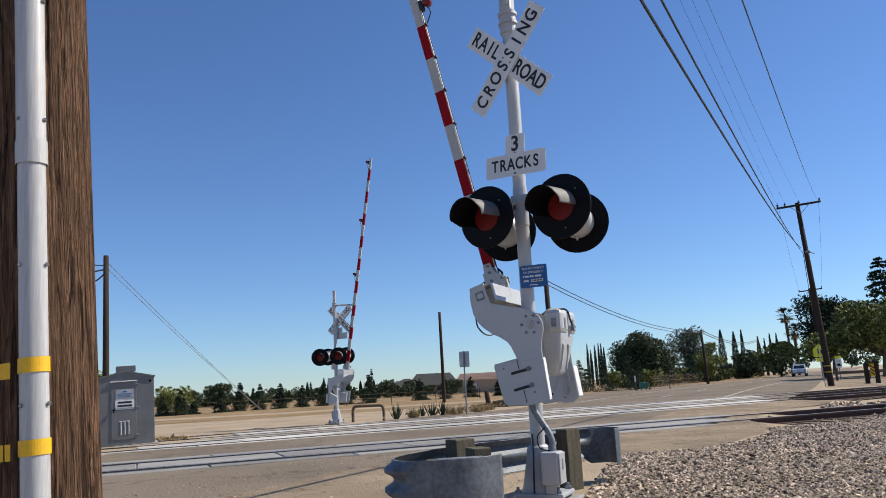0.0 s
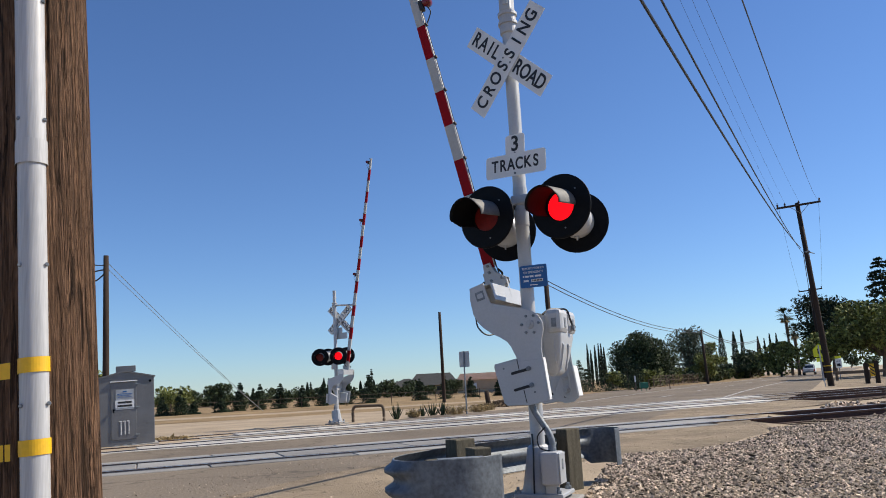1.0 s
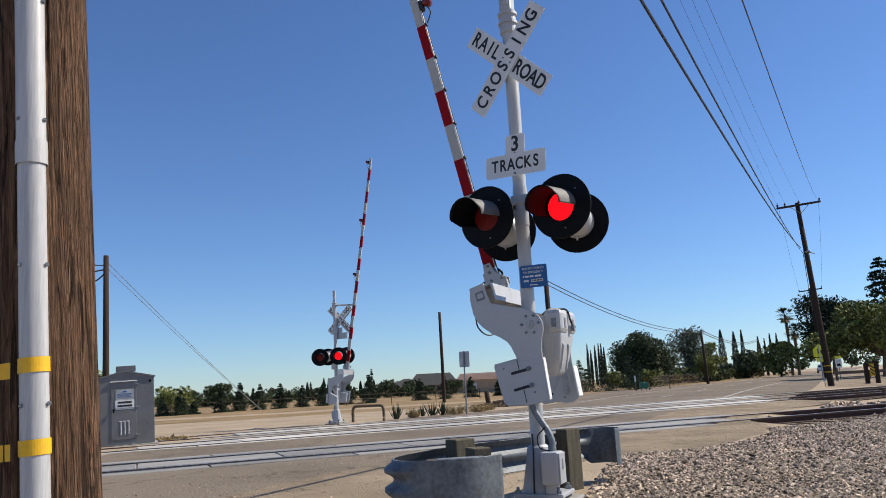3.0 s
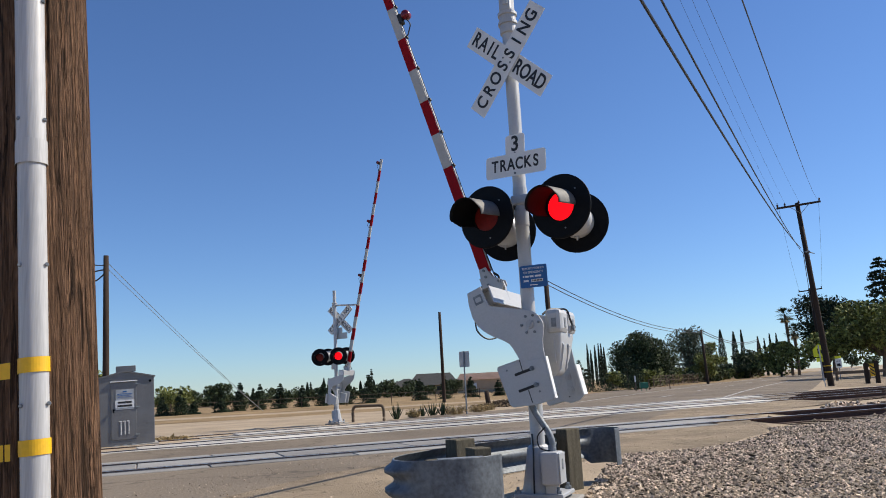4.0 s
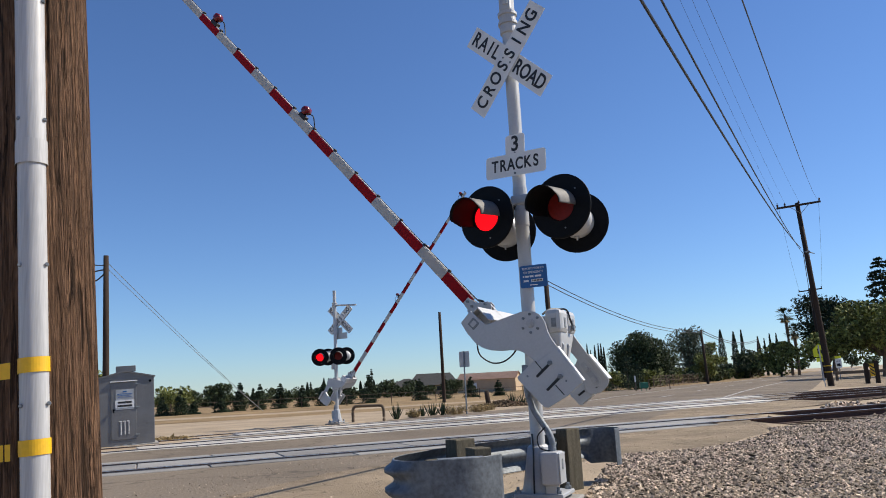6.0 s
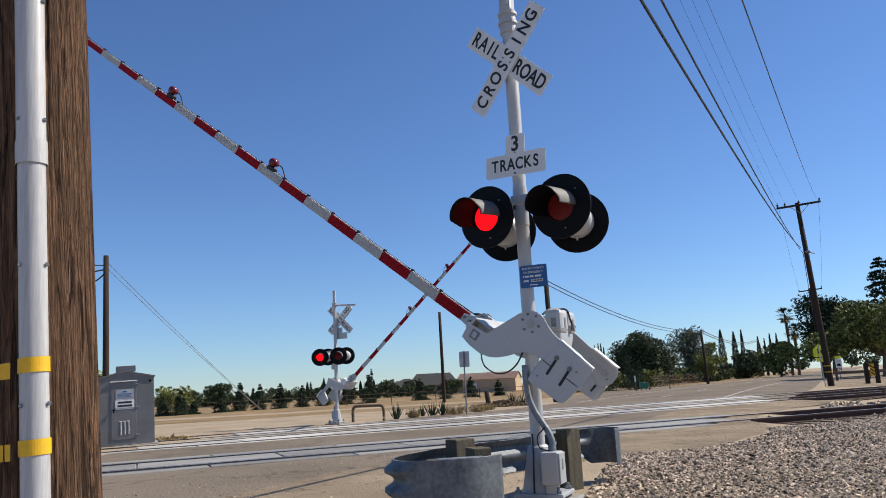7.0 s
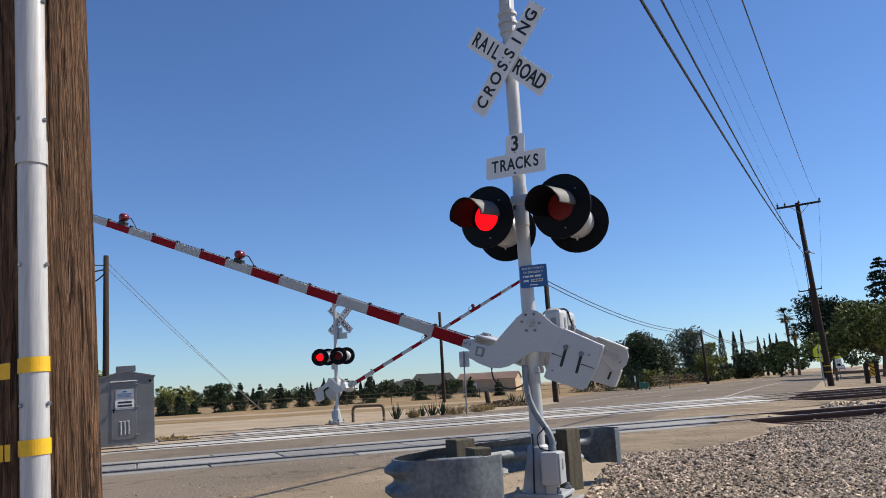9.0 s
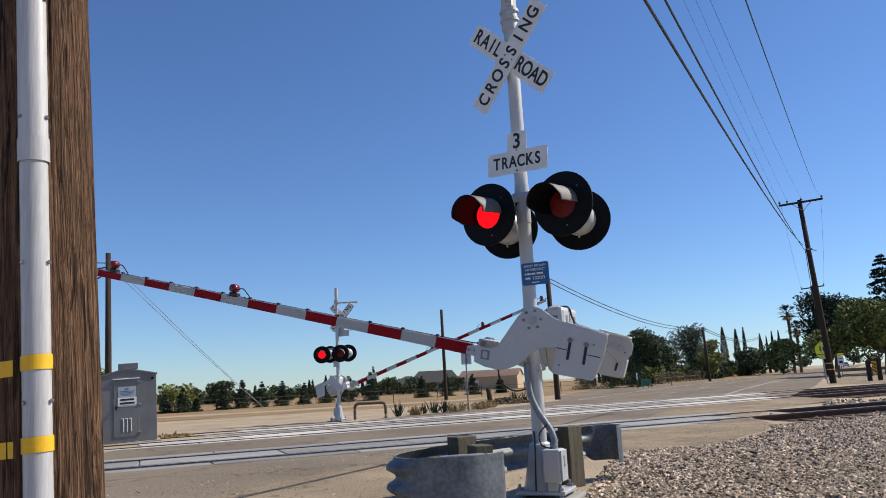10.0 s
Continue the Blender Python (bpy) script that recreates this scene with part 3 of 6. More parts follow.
        bm = slab(bmesh.new(), round_rect(math.hypot(x1 - x0, z1 - z0) - k * 8, w_ * 2, w_ * 0.95, 4), -0.006 - k, 0.002)
        bmesh.ops.transform(bm, matrix=Matrix.Translation(((x0 + x1) / 2, y_rear - 0.012, (z0 + z1) / 2)) @ Matrix.Rotation(d, 4, "Y"), verts=bm.verts)
        part("slot_frame", turned(bm), ALU2 if k else ALU, lever)
    for x, z, r in ((0.45, -0.245, 0.034), (0.57, -0.30, 0.040)):
        bm = rod(bmesh.new(), (x, y_rear - 0.018, z), (x, y_rear - 0.035, z), r, r * 0.9, seg=18)
        rod(bm, (x, y_rear - 0.03, z), (x, y_rear - 0.06, z), r * 0.55, seg=6)
        part("clamp_nut", turned(bm), ALU2, lever)
    for x, z, hh in ((0.505, -0.49, 0.085), (0.62, -0.345, 0.04)):
        bm = block(bmesh.new(), (0.022, 0.004, hh), (x, y_rear - 0.0135 + 0.022 * (hh > 0.05), z), Matrix.Rotation(0.42, 4, "Y"))
        part("slot", turned(bm), BLACK, lever)
    for (x0, z0), (x1, z1) in (((0.352, -0.24), (0.300, -0.405)), ((0.492, -0.30), (0.441, -0.465))):
        d = math.atan2(x0 - x1, z0 - z1)
        bm = slab(bmesh.new(), round_rect(0.026, math.hypot(x0 - x1, z0 - z1), 0.012, 3), -0.002, 0.002)
        bmesh.ops.transform(bm, matrix=Matrix.Translation(((x0 + x1) / 2, y_front - 0.0175, (z0 + z1) / 2)) @ Matrix.Rotation(d, 4, "Y"), verts=bm.verts)
        part("slot", turned(bm), BLACK, g, "dark slot in the plate")
        bm = rod(bmesh.new(), (x0, y_front - 0.016, z0 + 0.01), (x0, y_front - 0.035, z0 + 0.01), 0.024, seg=6)
        rod(bm, (x0, y_front - 0.03, z0 + 0.01), (x0, y_front - 0.055, z0 + 0.01), 0.012, seg=8)
        part("bolt", turned(bm), GALV, g)
    for (x0, z0), (x1, z1) in (((0.218, -0.283), (0.315, -0.320)), ((0.488, -0.381), (0.60, -0.420))):
        bm = rod(bmesh.new(), (x0, y_front - 0.0165, z0), (x1, y_front - 0.0165, z1), 0.004, seg=5)
        part("seam", turned(bm), BLACK, g)
    for bx, bz, br in ((0.018, 0.003, 0.042), (0.102, -0.005, 0.013), (-0.066, 0.011, 0.013), (0.06, -0.070, 0.013), (-0.024, -0.070, 0.013), (0.052, 0.08, 0.013), (-0.03, 0.075, 0.013), (0.56, -0.30, 0.010), (0.22, -0.44, 0.010)):
        bm = rod(bmesh.new(), (bx, y_front - 0.008, bz), (bx, y_front - 0.022, bz), br, br * 0.92, seg=20)
        if br > 0.04:
            rod(bm, (bx, y_front - 0.020, bz), (bx, y_front - 0.032, bz), br * 0.68, seg=20)
            rod(bm, (bx, y_front - 0.030, bz), (bx, y_front - 0.045, bz), br * 0.4, seg=6)
        part("bolt", turned(bm), ALU2 if br > 0.04 else GALV, g)
    # cast maker's panel on the elbow, plain raised frames
    for k, (ww, hh) in enumerate(((0.115, 0.115), (0.09, 0.09), (0.045, 0.06))):
        bm = slab(bmesh.new(), round_rect(ww, hh, 0.008, 2), -0.0015 - 0.0015 * k, 0.004, bevel=0.001)
        bmesh.ops.transform(bm, matrix=Matrix.Translation((-0.49, y_front - 0.0085, -0.262)) @ Matrix.Rotation(0.25, 4, "Y"), verts=bm.verts)
        part("raised_mark", turned(bm), ALU if k != 1 else GALV, g)
    # arm shoe on the channel
    for dy in (-0.045, 0.045):
        bm = slab(bmesh.new(), [(-0.79, drop - 0.05), (-0.79, drop + 0.03), (-0.68, drop + 0.06), (-0.60, drop + 0.16), (-0.55, drop + 0.16), (-0.487, drop + 0.10), (-0.487, drop - 0.07), (-0.62, drop - 0.07)], ym + dy - 0.007, ym + dy + 0.007, bevel=0.002)
        part("shoe_side", bm, ALU, g, "silver arm bracket plate")
    bm = block(bmesh.new(), (0.20, 0.09, 0.012), (-0.60, ym, drop - 0.072), bevel=0.003)
    block(bm, (0.03, 0.10, 0.16), (-0.50, ym, drop + 0.02), bevel=0.004)
    part("arm_shoe", bm, ALU2, g)
    bm = slab(bmesh.new(), [(-0.575, drop + 0.15), (-0.535, drop + 0.15), (-0.33, -0.262), (-0.36, -0.262)], ym - 0.02, ym + 0.02)
    part("stay", bm, ALU2, g)
    for bx, bz in ((-0.76, 0.0), (-0.69, 0.0), (-0.60, 0.12), (-0.60, 0.0), (-0.54, -0.03)):
        bm = rod(bmesh.new(), (bx, ym - 0.075, drop + bz), (bx, ym + 0.075, drop + bz), 0.015, seg=6)
        part("bolt", bm, GALV, g)
    bm = hose(bmesh.new(), [(-0.72, ym + 0.03, drop + 0.07), (-0.66, ym + 0.05, drop + 0.10), (-0.60, ym + 0.05, drop + 0.02), (-0.62, ym, drop - 0.10), (-0.56, ym - 0.05, drop - 0.12)], 0.012, 6, 6)
    part("arm_lead", bm, CABLE, g)
    # striped arm, tapering
    n = int(arm_len / stripe)
    for k in range(n):
        x0, x1 = -start - k * stripe, -start - (k + 1) * stripe
        hgt = 0.115 - 0.045 * k / n
        bm = block(bmesh.new(), (x0 - x1, 0.05, hgt), ((x0 + x1) / 2, ym, drop), bevel=0.004)
        part("arm_stripe", bm, STRIPEW if (k + first_white) % 2 else RED, g)
        bm = block(bmesh.new(), (stripe - 0.002, 0.030, 0.010), ((x0 + x1) / 2, ym, drop + hgt / 2 + 0.004))
        part("arm_edge", bm, ALU, g)
        # saddle clip of the lamp cable at each second joint
        bm = block(bmesh.new(), (0.030, 0.040, 0.026), (x1, ym, drop + hgt / 2 + 0.016), bevel=0.004)
        part("cable_clip", bm, CABLE, g)
    bm = hose(bmesh.new(), [(-start + 0.1, ym, drop + 0.085), (-start - 0.4, ym + 0.012, drop + 0.068), (-start - arm_len * 0.5, ym + 0.012, drop + 0.056), (-start - arm_len + 0.3, ym + 0.012, drop + 0.046)], 0.006, 6, 10)
    part("arm_cable", bm, CABLE, g, "black cable on the arm")
    for x in (-start - 3.12, -start - 5.10, -start - arm_len + 0.18):
        bm = block(bmesh.new(), (0.12, 0.07, 0.05), (x, ym, drop + 0.07), bevel=0.008)
        part("lamp_foot", bm, CABLE, g)
        bm = lathe(bmesh.new(), [(0.03, -0.048), (0.048, -0.043), (0.054, 0.0), (0.048, 0.043), (0.026, 0.054)], pose(x - 0.02, ym, drop + 0.145, 90), 20)
        part("arm_lamp", bm, GLOBE, g, "small red arm lamp", smooth=True)
        bm = hose(bmesh.new(), [(x - 0.06, ym, drop + 0.08), (x + 0.10, ym - 0.02, drop + 0.16), (x + 0.17, ym, drop + 0.12), (x + 0.25, ym, drop + 0.055)], 0.007, 6, 6)
        part("lamp_lead", bm, CABLE, g)
    # the arm stands slightly askew on its shoe
    turn = Matrix.Translation((-start, ym, 0)) @ Matrix.Rotation(skew, 4, "Z") @ Matrix.Translation((start, -ym, 0))
    for ob in g.children:
        if ob.name.split(".")[0] in ("arm_stripe", "arm_edge", "cable_clip", "arm_cable", "lamp_foot", "arm_lamp", "lamp_lead"):
            ob.matrix_basis = turn
    return g


GATES, LOOPS, LAMPS_L, LAMPS_R = [], [], [], []
FAR_PIVOT, FAR_LEN = (0.09, 0, 1.46), 7.45


def crossing_signal(m, near, label):
    s = thing("crossing_signal", m, label, "crossing signal", "signals of the crossing")
    lz, top = (2.68, 5.3) if near else (2.37, 4.72)
    bm = bmesh.new()
    rod(bm, (0, 0, 0.45), (0, 0, top), 0.066 if near else 0.062, seg=28)
    part("mast", bm, ALU, s, "silver round mast", smooth=False)
    for z in ((4.78, 4.68) if near else (4.2,)):
        bm = bmesh.new()
        lathe(bm, [(0.068, z - 0.06), (0.085, z - 0.05), (0.085, z + 0.04), (0.10, z + 0.045), (0.10, z + 0.075), (0.07, z + 0.085)], None, 24)
        part("collar", bm, ALU2, s)
    if near:
        bm = bmesh.new()
        block(bm, (0.13, 0.17, 0.34), (0.0, 0, 5.02), bevel=0.03)
        block(bm, (0.055, 0.02, 0.17), (0.012, -0.088, 5.0), bevel=0.008)
        part("junction_head", bm, ALU2, s)
    # base casting with junction box
    bm = bmesh.new()
    lathe(bm, [(0.17, 0.10), (0.165, 0.14), (0.135, 0.30), (0.10, 0.50), (0.072, 0.52)], Matrix.Rotation(radians(45), 4, "Z"), 12)
    part("base", bm, ALU2, s, "flared mast base casting")
    bm = bmesh.new()
    block(bm, (0.46, 0.40, 0.035), (0.03, 0, 0.085), bevel=0.008)
    part("base_plate", bm, ALU2, s)
    for bx, by in ((-0.17, -0.16), (0.21, -0.16), (-0.17, 0.16), (0.21, 0.16)):
        bm = bmesh.new()
        rod(bm, (bx, by, -0.05), (bx, by, 0.16), 0.015, seg=8)
        rod(bm, (bx, by, 0.1), (bx, by, 0.13), 0.03, seg=6)
        rod(bm, (bx, by, 0.03), (bx, by, 0.066), 0.03, seg=6)
        part("anchor_bolt", bm, GALV, s)
    bm = bmesh.new()
    block(bm, (0.62, 0.6, 0.22), (0.02, 0, -0.07), bevel=0.02)
    part("foundation", bm, CONCRETE, s, "concrete footing")
    bm = bmesh.new()
    block(bm, (0.165, 0.20, 0.285), (0.165, -0.14, 0.325), bevel=0.018)
    jb = part("junction_box", bm, ALU, s, "silver junction box")
    bm = bmesh.new()
    block(bm, (0.014, 0.18, 0.265), (0.254, -0.14, 0.325), bevel=0.005)
    part("cover", bm, ALU2, jb)
    bm = bmesh.new()
    block(bm, (0.006, 0.035, 0.09), (0.263, -0.145, 0.36), bevel=0.002)
    part("badge", bm, GALV, jb)
    bm = bmesh.new()
    block(bm, (0.10, 0.10, 0.10), (0.15, -0.14, 0.15), bevel=0.01)
    part("lug", bm, ALU2, jb)
    bm = bmesh.new()
    hose(bm, [(0.165, -0.10, 0.46), (0.168, -0.10, 0.54), (0.135, -0.10, 0.64), (0.035, -0.10, 0.80), (-0.02, -0.10, 0.93), (-0.04, -0.10, 1.06), (-0.05, -0.08, 1.25)], 0.030, 12, 8)
    part("conduit_hose", bm, GALV, s, "grey flexible conduit", smooth=True)
    bm = bmesh.new()
    rod(bm, (0.16, -0.10, 0.47), (0.16, -0.10, 0.52), 0.036, seg=12)
    part("hose_fitting", bm, GALV, s)
    bm = bmesh.new()
    hose(bm, [(0.15, -0.13, 0.47), (0.06, -0.14, 0.50), (0.045, -0.14, 0.60), (0.12, -0.135, 0.68)], 0.007, 6, 8)
    hose(bm, [(-0.03, -0.07, 0.62), (-0.02, -0.09, 0.52), (-0.01, -0.13, 0.42), (-0.01, -0.16, 0.28), (-0.01, -0.18, 0.1)], 0.008, 6, 8)
    part("loose_wire", bm, CABLE, s)
    # gate machine case on the back of the mast
    cz = 0.0 if near else FAR_PIVOT[2] - 1.628
    bm = bmesh.new()
    # moulded body: narrows downwards, rounded corners
    rings = []
    for z, x0, x1, y0, y1 in ((1.14, 0.12, 0.20, 0.16, 0.32), (1.17, 0.10, 0.22, 0.13, 0.36), (1.30, 0.07, 0.25, 0.10, 0.46), (1.50, 0.05, 0.275, 0.08, 0.56), (1.66, 0.05, 0.275, 0.08, 0.60), (1.71, 0.07, 0.26, 0.10, 0.58)):
        rings.append([bm.verts.new((px_, py_ + (y0 + y1) / 2, z + cz)) for px_, py_ in [(q[0] + (x0 + x1) / 2, q[1]) for q in round_rect(x1 - x0, y1 - y0, 0.035, 4)]])
    for a, b in zip(rings, rings[1:]):
        for i in range(len(a)):
            j = (i + 1) % len(a)
            bm.faces.new((a[i], a[j], b[j], b[i]))
    bm.faces.new(rings[0][::-1])
    bm.faces.new(rings[-1])
    case = part("machine_case", bm, ALU, s, "silver gate machine case", smooth=True)
    case.location.y = 0.0 if near else -0.60
    for y0, y1 in ((0.05, 0.325), (0.345, 0.62)):
        bm = block(bmesh.new(), (0.165, y1 - y0, 0.235), (0.215, (y0 + y1) / 2, 1.655 + cz), bevel=0.045)
        part("case_cover", bm, ALU, case, "rounded silver lid")
        bm = block(bmesh.new(), (0.006, 0.055, 0.095), (0.300, (y0 + y1) / 2, 1.64 + cz), bevel=0.002)
        part("badge", bm, GALV, case)
    bm = block(bmesh.new(), (0.048, 0.006, 0.085), (0.225, 0.047, 1.64 + cz), bevel=0.002)
    part("badge", bm, GALV, case)
    for y in (0.15, 0.34):
        bm = slab(bmesh.new(), [(0.16, 1.13 + cz), (0.24, 1.20 + cz), (0.285, 1.42 + cz), (0.24, 1.50 + cz)], y - 0.009, y + 0.009)
        part("rib", bm, ALU, case)
    for x in (0.09, 0.20):
        bm = slab(bmesh.new(), [(0.20, 1.17 + cz), (0.085, 1.27 + cz), (0.065, 1.50 + cz), (0.20, 1.50 + cz)], -0.008, 0.008)
        rib = part("rib", bm, ALU, case)
        rib.matrix_basis = pose(x, 0.0, 0, 0, 0, 90)
    bm = hose(bmesh.new(), [(0.10, 0.12, 1.73 + cz), (0.15, 0.20, 1.78 + cz), (0.22, 0.31, 1.785 + cz), (0.285, 0.335, 1.77 + cz), (0.31, 0.34, 1.68 + cz), (0.315, 0.39, 1.63 + cz), (0.32, 0.47, 1.61 + cz)], 0.010, 6, 6)
    part("case_chain", bm, CABLE, case, "dark chain over the lids")
    bm = block(bmesh.new(), (0.03, 0.06, 0.06), (0.315, 0.42, 1.60 + cz), bevel=0.008)
    part("padlock", bm, GALV, case)
    bm = bmesh.new()
    rod(bm, (0.05, -0.165, 1.628), (0.05, 0.895, 1.628), 0.04, seg=16) if near else rod(bm, (FAR_PIVOT[0], -0.445, FAR_PIVOT[2]), (FAR_PIVOT[0], 0.245, FAR_PIVOT[2]), 0.04, seg=16)
    part("shaft", bm, GALV, s)
    for z in (1.20, 1.58):
        bm = bmesh.new()
        block(bm, (0.16, 0.16, 0.06), (0.0, 0.02, z), bevel=0.01)
        part("clamp", bm, ALU2, s)
    g = gate(s, -0.17, 0.90, 7.45, 0, skew=0.0437) if near else gate(s, -0.45, 0.25, FAR_LEN, 0)
    g.location = (0.05, 0, 1.636) if near else FAR_PIVOT
    GATES.append(g)
    if near:
        bm = hose(bmesh.new(), [(0, 0, 0.02), (0.0, 0, -0.06), (0.03, 0.01, -0.14), (0.13, 0.02, -0.205), (0.24, 0.02, -0.20), (0.34, 0.02, -0.13), (0.41, 0.01, -0.02)], 0.008, 6, 8)
        LOOPS.append(part("cable_loop", bm, CABLE, g, "thin black cable hanging from the elbow"))
    # lamps on a cross arm
    off = 0.095 if near else 0.10
    half = 0.37 if near else 0.385
    bm = bmesh.new()
    rod(bm, (off - half, 0.02, lz + 0.17), (off + half, 0.02, lz + 0.17), 0.022, seg=12)
    for sx in (-1, 1):
        rod(bm, (off + sx * half, 0.02, lz + 0.18), (off + sx * half, 0.02, lz - 0.02), 0.022, seg=12)
        rod(bm, (off + sx * half, -0.06, lz), (off + sx * half, 0.10, lz), 0.03, seg=12)
    part("cross_arm", bm, ALU2, s, "lamp cross arm")
    bm = bmesh.new()
    block(bm, (0.20, 0.18, 0.10), (0.02, 0.0, lz + 0.17), bevel=0.02)
    rod(bm, (0, 0, lz - 0.08), (0, 0, lz + 0.30), 0.071, seg=24)
    part("arm_clamp", bm, ALU2, s)
    bm = bmesh.new()
    hose(bm, [(-0.04, -0.07, lz + 0.12), (-0.10, -0.05, lz + 0.02), (-0.16, 0.0, lz + 0.06), (off - half + .05, 0.02, lz)], 0.012, 6, 6)
    part("lamp_lead", bm, CABLE, s)
    bm = bmesh.new()
    lathe(bm, [(0.069, lz - 0.02), (0.069, lz - 0.005)], None, 24)
    part("mast_band", bm, CABLE, s)
    for sx, keep in ((-1, LAMPS_L if near else LAMPS_R), (1, LAMPS_R if near else LAMPS_L)):
        flasher(s, off + sx * half, -0.25, lz, -13 if near else 28, keep if near else None)
        flasher(s, off + sx * half + (0.02 if near else 0), 0.27, lz - (0.06 if near else 0.02), 184 if near else 208, None if near else keep)
    if near:
        crossbuck(s, pose(0, -0.10, 4.30, 0, 0, -18.6) @ Matrix.Rotation(-0.0209, 4, "Y"))
        tracks_sign(s, pose(0, -0.085, 3.21, 0, 0, -12.8) @ Matrix.Rotation(0.0595, 4, "Y"))
        bm = bmesh.new()
        slab(bm, round_rect(0.27, 0.215, 0.018), -0.002, 0.002)
        b = part("notice_plate", bm, BLUE, s, "blue notice plate with white writing")
        b.matrix_basis = pose(0.100, -0.08, 2.083)
        letters("REPORT PROBLEM", 0.031, b, pose(0, -0.0035, 0.075), SIGNW, 0.85)
        letters("OR EMERGENCY", 0.031, b, pose(0, -0.0035, 0.038), SIGNW, 0.85)
        rows = ((-0.098, 0.0, 0.012), (-0.065, 0.0, 0.038), (-0.018, 0.0, 0.038), (0.045, 0.0, 0.062), (-0.075, -0.042, 0.05), (0.035, -0.042, 0.115), (0.0, -0.083, 0.075))
        for xx, zz, ww in rows:
            box = ww == 0.115
            bm = block(bmesh.new(), (ww, 0.002, 0.026 if box else 0.008 if zz < -0.08 else 0.018), (xx, -0.0035, zz))
            part("writing_bar", bm, SIGNW, b)
            if box:
                for k in range(7):
                    bm = block(bmesh.new(), (0.010, 0.001, 0.016), (xx - 0.045 + k * 0.015, -0.0052, zz))
                    part("writing_bar", bm, BLACK, b)
    else:
        crossbuck(s, pose(-0.14, -0.10, 3.66, 0, 0, 180))
        crossbuck(s, pose(-0.14, -0.16, 3.66, 0, 0, 0))
        bm = bmesh.new()
        slab(bm, round_rect(0.5, 0.22, 0.03, 4, -0.20, 3.08), -0.09, -0.086)
        slab(bm, round_rect(0.22, 0.2, 0.03, 4, -0.14, 3.28), -0.09, -0.086)
        part("track_count_plate", bm, SIGNB, s, "grey back of a sign plate")
        bm = bmesh.new()
        rod(bm, (0.1, 0, 4.19), (-0.9, 0.0, 4.13), 0.03, seg=10)
        part("bracket_arm", bm, ALU2, s)
        bm = bmesh.new()
        block(bm, (0.16, 0.10, 0.2), (0.03, 0.08, 2.0), bevel=0.01)
        part("small_box", bm, ALU2, s)
    return s


crossing_signal(pose(0.7901, 7.0823, 0, 0, 0, -24.04), True, "silver crossing signal with white crossbuck and striped gate arm")
crossing_signal(pose(-4.02, 26.53, 0.0, 0, 0, 180 - 24.04), False, "silver crossing signal across the road with striped gate arm")


# ---- timber poles and wires ----
def timber_pole(name, base, top, r0, r1, label, seg=40, rough=0.0, group=""):
    t = thing(name, Matrix.Translation(base), label, "utility pole", group)
    bm = bmesh.new()
    d = Vector(top) - Vector(base)
    n = 60 if rough else 2
    rings = []
    for j in range(n + 1):
        s = j / n
        ring = []
        for i in range(seg):
            a = 2 * math.pi * i / seg
            r = r0 + (r1 - r0) * s
            if rough:
                c = noise.noise(Vector((math.cos(a) * 9, math.sin(a) * 9, s * 2.2)))
                c2 = noise.noise(Vector((math.cos(a) * 24, math.sin(a) * 24, s * 4.0 + 7)))
                r += rough * (0.5 * c - 1.1 * max(0.0, c2 - 0.22))
            ring.append(bm.verts.new((r * math.cos(a), r * math.sin(a), d.length * s)))
        rings.append(ring)
    for a, b in zip(rings, rings[1:]):
        for i in range(seg):
            bm.faces.new((a[i], a[(i + 1) % seg], b[(i + 1) % seg], b[i]))
    bm.faces.new(rings[-1])
    shaft = part("pole_shaft", bm, TIMBER if rough else DARKPOLE, t, smooth=True)
    shaft.matrix_basis = Vector((0, 0, 1)).rotation_difference(d).to_matrix().to_4x4()
    return t


def pole_at(z):
    # axis of the pole beside the camera
    return Vector((-1.514, 2.850, 0.757)).lerp(Vector((-1.645, 2.850, 2.777)), (z - 0.757) / 2.019)


P1 = timber_pole("utility_pole", pole_at(-0.1), pole_at(9.8), 0.186, 0.146, "weathered brown timber utility pole with grey cable guard", seg=260, rough=0.014)
P1o = Vector(P1.matrix_basis.translation)


